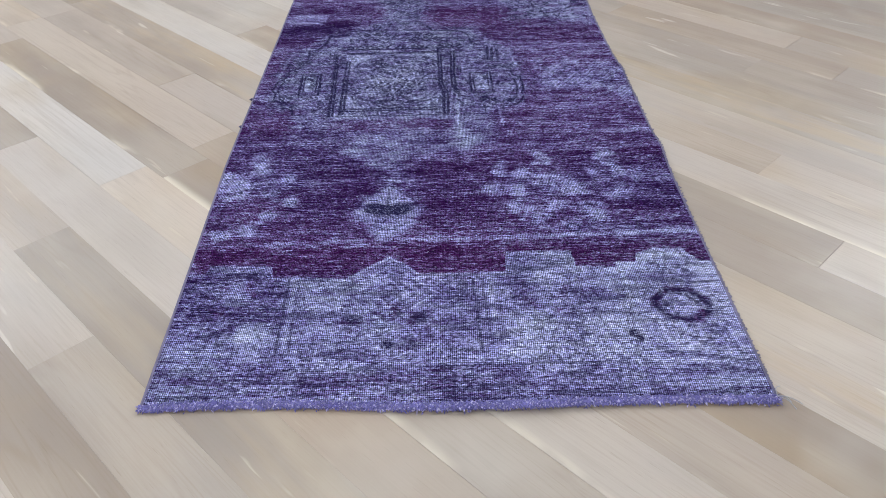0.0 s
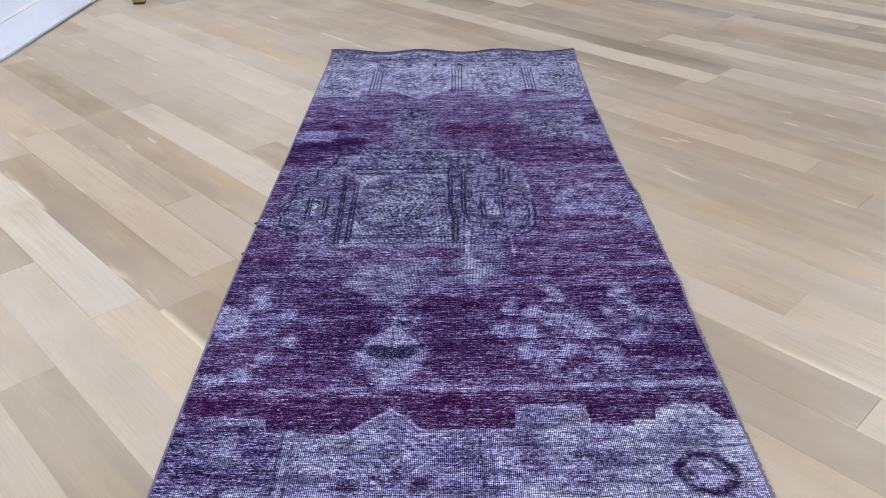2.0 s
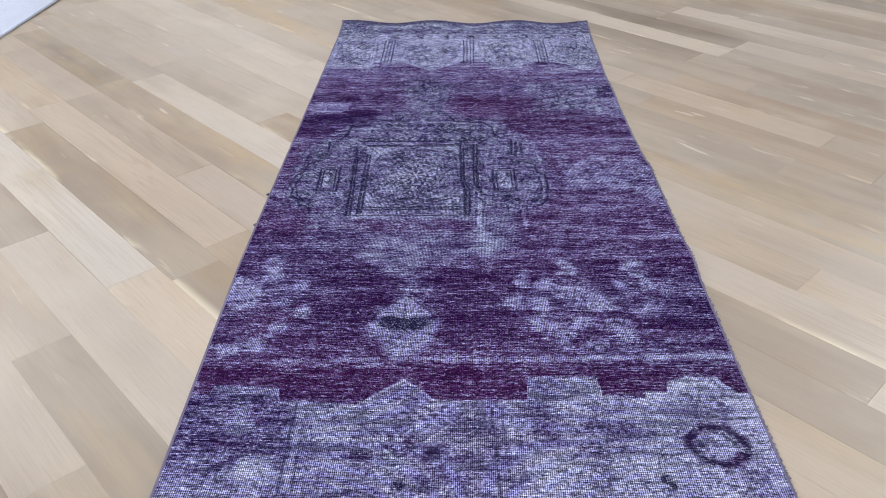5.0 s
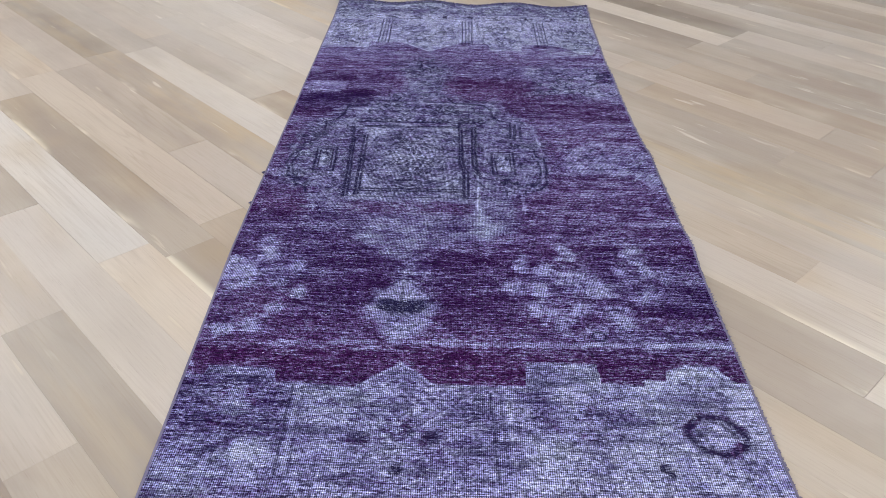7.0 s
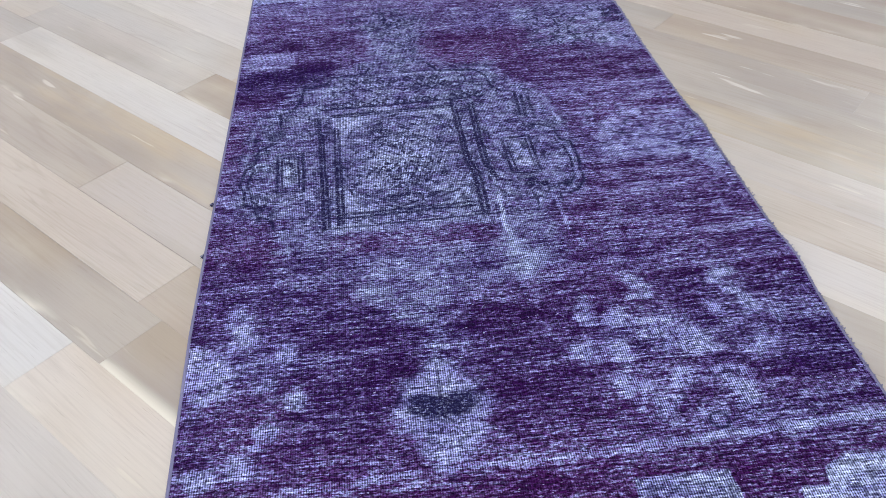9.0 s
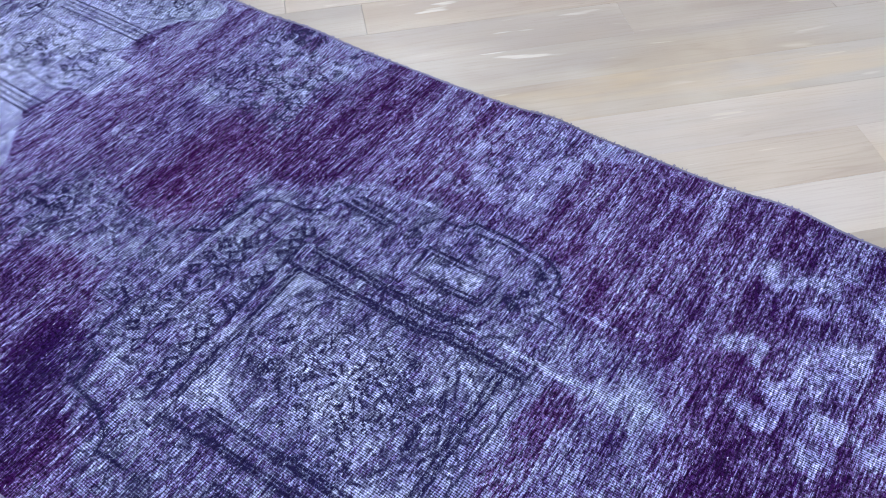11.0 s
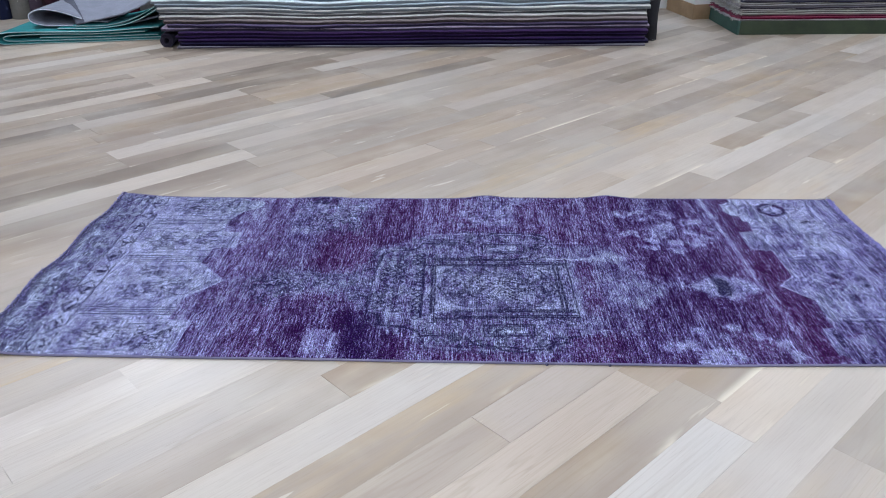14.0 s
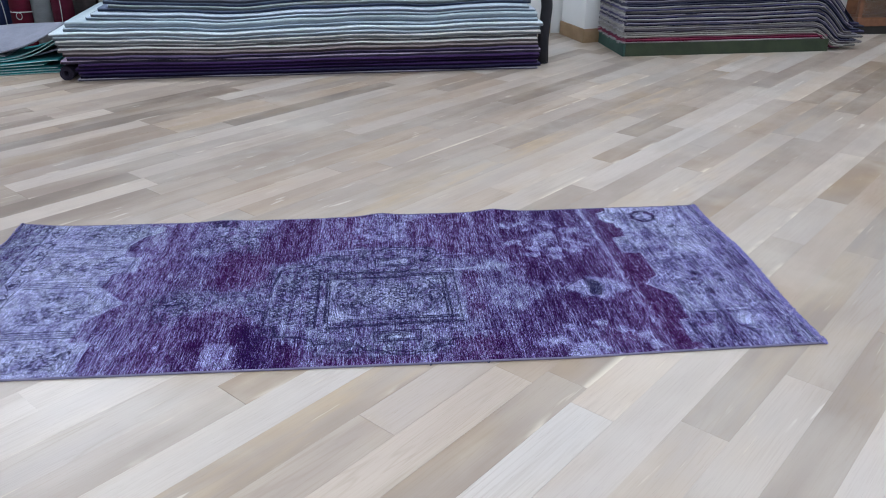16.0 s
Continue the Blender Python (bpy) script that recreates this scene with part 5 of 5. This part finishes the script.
# second pile, on a low painted platform
DAIS = pose(3.75, -2.26, 0, 0, 0, 3.7)
dais = thing("platform", DAIS, label="low painted board platform, green front and teal side", category="platform")
part("front_board", box(0, 0.018, 0.004, 1.682, 0, 0.098, 0.002), M["green_board"], dais)
part("side_board", box(0, 0.64, 1.684, 1.702, 0, 0.098, 0.002), M["teal_board"], dais, "teal painted side board")
part("side_board", box(0, 0.64, -0.016, 0.002, 0, 0.098, 0.002), M["green_board"], dais)
part("top_board", box(0.019, 0.64, 0.004, 1.682, 0.080, 0.0975, 0.001), M["green_board"], dais)
SECOND = [("rose_white", (0.50, 0.45, 0.47)), ("crimson", (0.26, 0.012, 0.070)), ("wine", (0.14, 0.012, 0.05)), ("cream", (0.46, 0.43, 0.40)), ("oat_grey", (0.36, 0.35, 0.33)), ("stone", (0.30, 0.28, 0.28)), ("dark_heather", (0.10, 0.09, 0.13)), ("heather_grey", (0.30, 0.28, 0.31)),
          ("bone", (0.42, 0.40, 0.38)), ("navy_wool", (0.03, 0.035, 0.095)), ("lavender", (0.26, 0.24, 0.34)), ("midnight", (0.022, 0.022, 0.065)), ("dove_grey", (0.36, 0.35, 0.37)), ("indigo", (0.045, 0.045, 0.14)), ("ash_lilac", (0.33, 0.31, 0.38)), ("deep_navy", (0.02, 0.022, 0.06)), ("mole_grey", (0.22, 0.21, 0.22)), ("blue_violet", (0.07, 0.065, 0.18)), ("ash", (0.34, 0.34, 0.36)), ("night_blue", (0.025, 0.03, 0.08))]
def ripple2(v, z):
    return min(max(z - 0.1, 0) / 0.3, 1.0) * (0.010 * math.sin(2.6 * v + 1.1) + 0.004 * math.sin(7 * v) - 0.006)
z2 = 0.098
for k, (cname, c) in enumerate(SECOND + SECOND[9:16]):
    t = (0.010, 0.022, 0.012)[k] if k < 3 else rng.uniform(0.0135, 0.0175)
    floor_z = 0.004 + (z2 - 0.098) * 0.55
    def droop(v, lift, z, floor_z=floor_z):
        over_edge = max(0.0, 0.10 - v)
        return max(lift - 1.25 * over_edge ** 1.25, floor_z + (lift - z))
    start = {0: 0.0, 1: 0.0, 2: -0.12}.get(k, -0.10 - 0.26 * ((k * 7) % 5) / 5)
    ob = folded_rug("folded_rug", shade(cname + "_wool", tuple(0.42 * v for v in c)), DAIS, t, 0.62, start, 1.70 + rng.uniform(-0.02, 0.012), z2, ripple2, rng.uniform(0, 0.012), 120 + k, droop if k > 1 else None, shade(cname + "_back", tuple(min(0.6, 0.06 + 1.1 * v) for v in c)),
                    label=cname.replace("_wool", "").replace("_", " ") + " folded rug in the pile on the platform", category="rug", group="pile of rugs on the platform")
    def end(s, z2=z2, t=t):
        return Vector((0.02 + 0.58 * s, 1.70, z2 + t * 0.5 + ripple2(1.7, z2) + 0.004 * math.sin(30 * s))), Vector((0, 1, -0.25))
    fr = tufts(150, end, 0.015, 200 + k, 0.004)
    fr_ob = part("fringe", fr, M["thread"] if k % 3 == 0 else shade(cname + "_back", (0, 0, 0)), ob, "frayed cotton fringe")
    fr_ob["kind"] = "stuff"
    z2 += t

# display cabinet at the end of the wall
cab = thing("display_cabinet", pose(4.50, -4.30, 0, 0, 0, 3), label="brown wooden display cabinet with glass doors", category="cabinet")
part("plinth", box(0.03, 0.20, 0.0, 1.40, 0, 0.07, 0.003), M["dark_base"], cab)
part("bottom_rail", box(0, 0.20, 0.0, 1.42, 0.075, 0.15, 0.004), M["brown_wood"], cab)
part("back_panel", box(0.185, 0.2, 0.0, 1.42, 0.152, 1.70), M["brown_wood"], cab)
part("top_rail", box(0, 0.20, 0.0, 1.42, 1.702, 1.80, 0.004), M["brown_wood"], cab)
for yy in (0.0, 0.46, 0.92, 1.38):
    part("post", box(0, 0.04, yy, yy + 0.04, 0.152, 1.70, 0.003), M["brown_wood"], cab)
for yy in (0.042, 0.502, 0.962):
    part("glass_pane", box(0.014, 0.019, yy, yy + 0.416, 0.154, 1.698), M["glass"], cab, "clear glass pane")
for zz in (0.45, 0.85, 1.25):
    part("shelf", box(0.045, 0.183, 0.02, 1.40, zz, zz + 0.018), M["brown_wood"], cab)

# pale sheet-like rug on the floor beyond the runner, and a square wooden leg past its edge
def sheet_mesh():
    bm = bmesh.new()
    def lay(u, v, w):
        return Vector((u, v, w + 0.002 + 0.002 * (1 + math.sin(3 * u + 4 * v))))
    prof = [(-3.9, 0.006), (-3.2, 0.006), (-2.6, 0.006), (-2.2, 0.006), (-2.073, 0.006)]
    ribbon(prof, 0.010, 2.25, 4.9, lay, 30, bm)
    return bm
sheet = thing("flat_rug", label="pale blue-white rug spread flat on the floor", category="rug")
part("woven_field", sheet_mesh(), shade("blue_white_wool", (0.62, 0.68, 0.84), 0.9), sheet)
part("stripe", ribbon([(-2.33, 0.0128), (-2.30, 0.0128)], 0.003, 2.3, 4.85, lambda u, v, w: Vector((u - 0.02 * v, v, w + 0.0045)), 10), shade("white_cotton", (0.8, 0.82, 0.88)), sheet, "white woven stripe")
leg = thing("wooden_stand", pose(-1.80, 3.69, 0, 0, 0, 10), label="small square brown wooden stand foot on the floor", category="stand")
part("post", box(-0.034, 0.034, 0.0, 0.068, 0.012, 0.34, 0.003), M["skirting"], leg)
part("foot_pad", box(-0.030, 0.030, 0.004, 0.064, 0, 0.012, 0.001), M["dark_base"], leg)


# ---- floor: oak boards laid at 45 degrees to the runner ----
PITCH, U0 = 0.1286, 0.0275
# end joints along single boards, and the tone of each piece from one joint to the next
LAYOUT = {
    -4: ((0.63,), (0.40, 0.66)), -3: ((1.02,), (0.26, 0.52)), -2: ((1.50,), (0.80, 0.33)), -1: ((-0.84, -0.30, 0.40), (0.28, 0.62, 0.34, 0.92)),
    0: ((0.35,), (0.68, 0.30)), 1: ((-2.20, 0.30, 1.13), (0.55, 0.48, 0.38, 0.66)), 2: ((-1.68, 0.10, 1.545, 2.37), (0.55, 0.24, 0.62, 0.40, 0.55)), 3: ((-1.69, 0.50), (0.30, 0.62, 0.36)),
    4: ((-0.825, 0.60, 2.38), (0.38, 0.72, 0.82, 0.45)), 5: ((-1.20, 0.50, 1.71), (0.50, 0.46, 0.38, 0.58)), 6: ((-0.275, 0.70), (0.85, 0.44, 0.66)), 7: ((-0.66, 0.80), (0.30, 0.72, 0.80)),
}
FARTHER = {
    8: ((-0.006, 0.80), (0.78, 0.54, 0.88)), 9: ((-1.476, 0.60), (0.34, 0.60, 0.66)), 10: ((-0.30, 0.90), (0.40, 0.50, 0.60)), 11: ((0.90,), (0.44, 0.66)), 12: ((-0.17, 0.313), (0.50, 0.42, 0.46)),
    13: ((0.09, 0.90), (0.44, 0.40, 0.46)), 14: ((0.30,), (0.46, 0.62)), 15: ((0.95,), (0.36, 0.45)), 16: ((0.70,), (0.42, 0.36)), 20: ((0.665,), (0.46, 0.24)), 23: ((0.45, 1.40), (0.45, 0.24, 0.40)), 24: ((0.46, 1.35), (0.45, 0.26, 0.40)),
}
LAYOUT.update(FARTHER)
EDGE_GLINTS = {0: 1.0, 7: 0.8, 13: 0.9, 20: 0.8, 17: 0.5, 10: 0.4, 27: 0.6}      # strength of the painted glint along one edge
AMBER = {10: 0.5, 9: 0.15, 3: 0.3, -3: 0.2}                          # yellower heartwood
rng = random.Random(77)
R2 = math.sqrt(0.5)
boards = []
for k in range(int((X0 + Y0) * R2 / PITCH) - 2, int((X1 + Y1) * R2 / PITCH) + 2):
    u = U0 + (k + 0.5) * PITCH
    lo = max(u / R2 / 1 * 0 + (u - (X1 + 0.1) / R2), (Y0 - 0.1) / R2 - u)
    hi = min(u - (X0 - 0.1) / R2, (Y1 + 0.1) / R2 - u)
    if hi - lo < 0.1:
        continue
    known = LAYOUT.get(k)
    cuts = [c for c in known[0] if lo < c < hi] if known else []
    if not cuts:
        known, cuts = None, [lo + rng.uniform(0, 1.5)]
    ends = list(cuts)
    v = cuts[-1]
    while v < hi:
        v += rng.choice((0.75, 0.95, 1.2, 1.5, 1.8)) * rng.uniform(0.9, 1.1)
        ends.append(v)
    v = cuts[0]
    while v > lo:
        v -= rng.choice((0.75, 0.95, 1.2, 1.5, 1.8)) * rng.uniform(0.9, 1.1)
        ends.append(v)
    ends = sorted(e for e in ends if lo < e < hi)
    ends = [lo] + ends + [hi]
    for a, b in zip(ends, ends[1:]):
        if b - a > 0.02:
            mid = (a + b) / 2
            tone = rng.choice((0.12, 0.25, 0.36, 0.45, 0.52, 0.60, 0.66, 0.75, 0.9)) + rng.uniform(-0.05, 0.05)
            tone -= 0.12 * min(max(u - 1.6, 0.0), 1.0)
            if known and known[0][0] - 1.3 < mid < known[0][-1] + 2.2:
                tone = known[1][sum(mid > c for c in known[0])] + rng.uniform(-0.03, 0.03)
            cx, cy = (u - mid) * R2, (u + mid) * R2
            boards.append((math.hypot(cx + 0.3, cy - 1.2), u, a, b, (tone, EDGE_GLINTS.get(k, rng.uniform(0.0, 0.3)), AMBER.get(k, 0.0))))
boards.sort()


def board_geometry(length, cx=0.0, cy=0.0, gap=0.00002, cham=0.0003, depth=0.014, end=0.0):
    """Corners and faces of one board, its length along y, its worn top arrises just eased."""
    w, l = PITCH / 2 - gap, length / 2 - gap - end
    rows = [(w, l, -depth), (w, l, -cham), (w - cham, l - cham, 0.0)]
    vs = [(cx + sx * a, cy + sy * b, z) for a, b, z in rows for sx, sy in ((-1, -1), (1, -1), (1, 1), (-1, 1))]
    fs = [(r + i, r + (i + 1) % 4, r + 4 + (i + 1) % 4, r + 4 + i) for r in (0, 4) for i in range(4)] + [(8, 9, 10, 11)]
    return vs, fs


floor = tagged(new("floor"), "pale limed oak boards laid diagonally, satin lacquered", "floor", kind="structure")
TURN = pose(0, 0, 0, 0, 0, 45)          # local x is across the boards, local y along them
for _, u, a, b, tone in boards[:300]:
    vs, fs = board_geometry(b - a, gap=rng.choice((0.00002,) * 6 + (0.0004,)), end=rng.choice((0.0, 0.0, 0.0, 0.0, 0.0, 0.0005)))
    me = bpy.data.meshes.new("board")
    me.from_pydata(vs, [], fs)
    me.materials.append(M["oak"])
    ob = new("board", me)
    ob.parent = floor
    ob.matrix_basis = TURN @ pose(u, (a + b) / 2, rng.uniform(-0.0002, 0.0))
    ob.color = (*tone, 1)
vs, fs = [], []
for _, u, a, b, tone in boards[300:]:
    v1, f1 = board_geometry(b - a, u, (a + b) / 2)
    fs += [tuple(i + len(vs) for i in f) for f in f1]
    vs += v1
me = bpy.data.meshes.new("floor_boards_far")
me.from_pydata(vs, [], fs)
me.materials.append(M["oak_rest"])
ob = new("floor_boards_far", me)
ob.parent = floor
ob.matrix_basis = TURN
tagged(ob, kind="stuff")
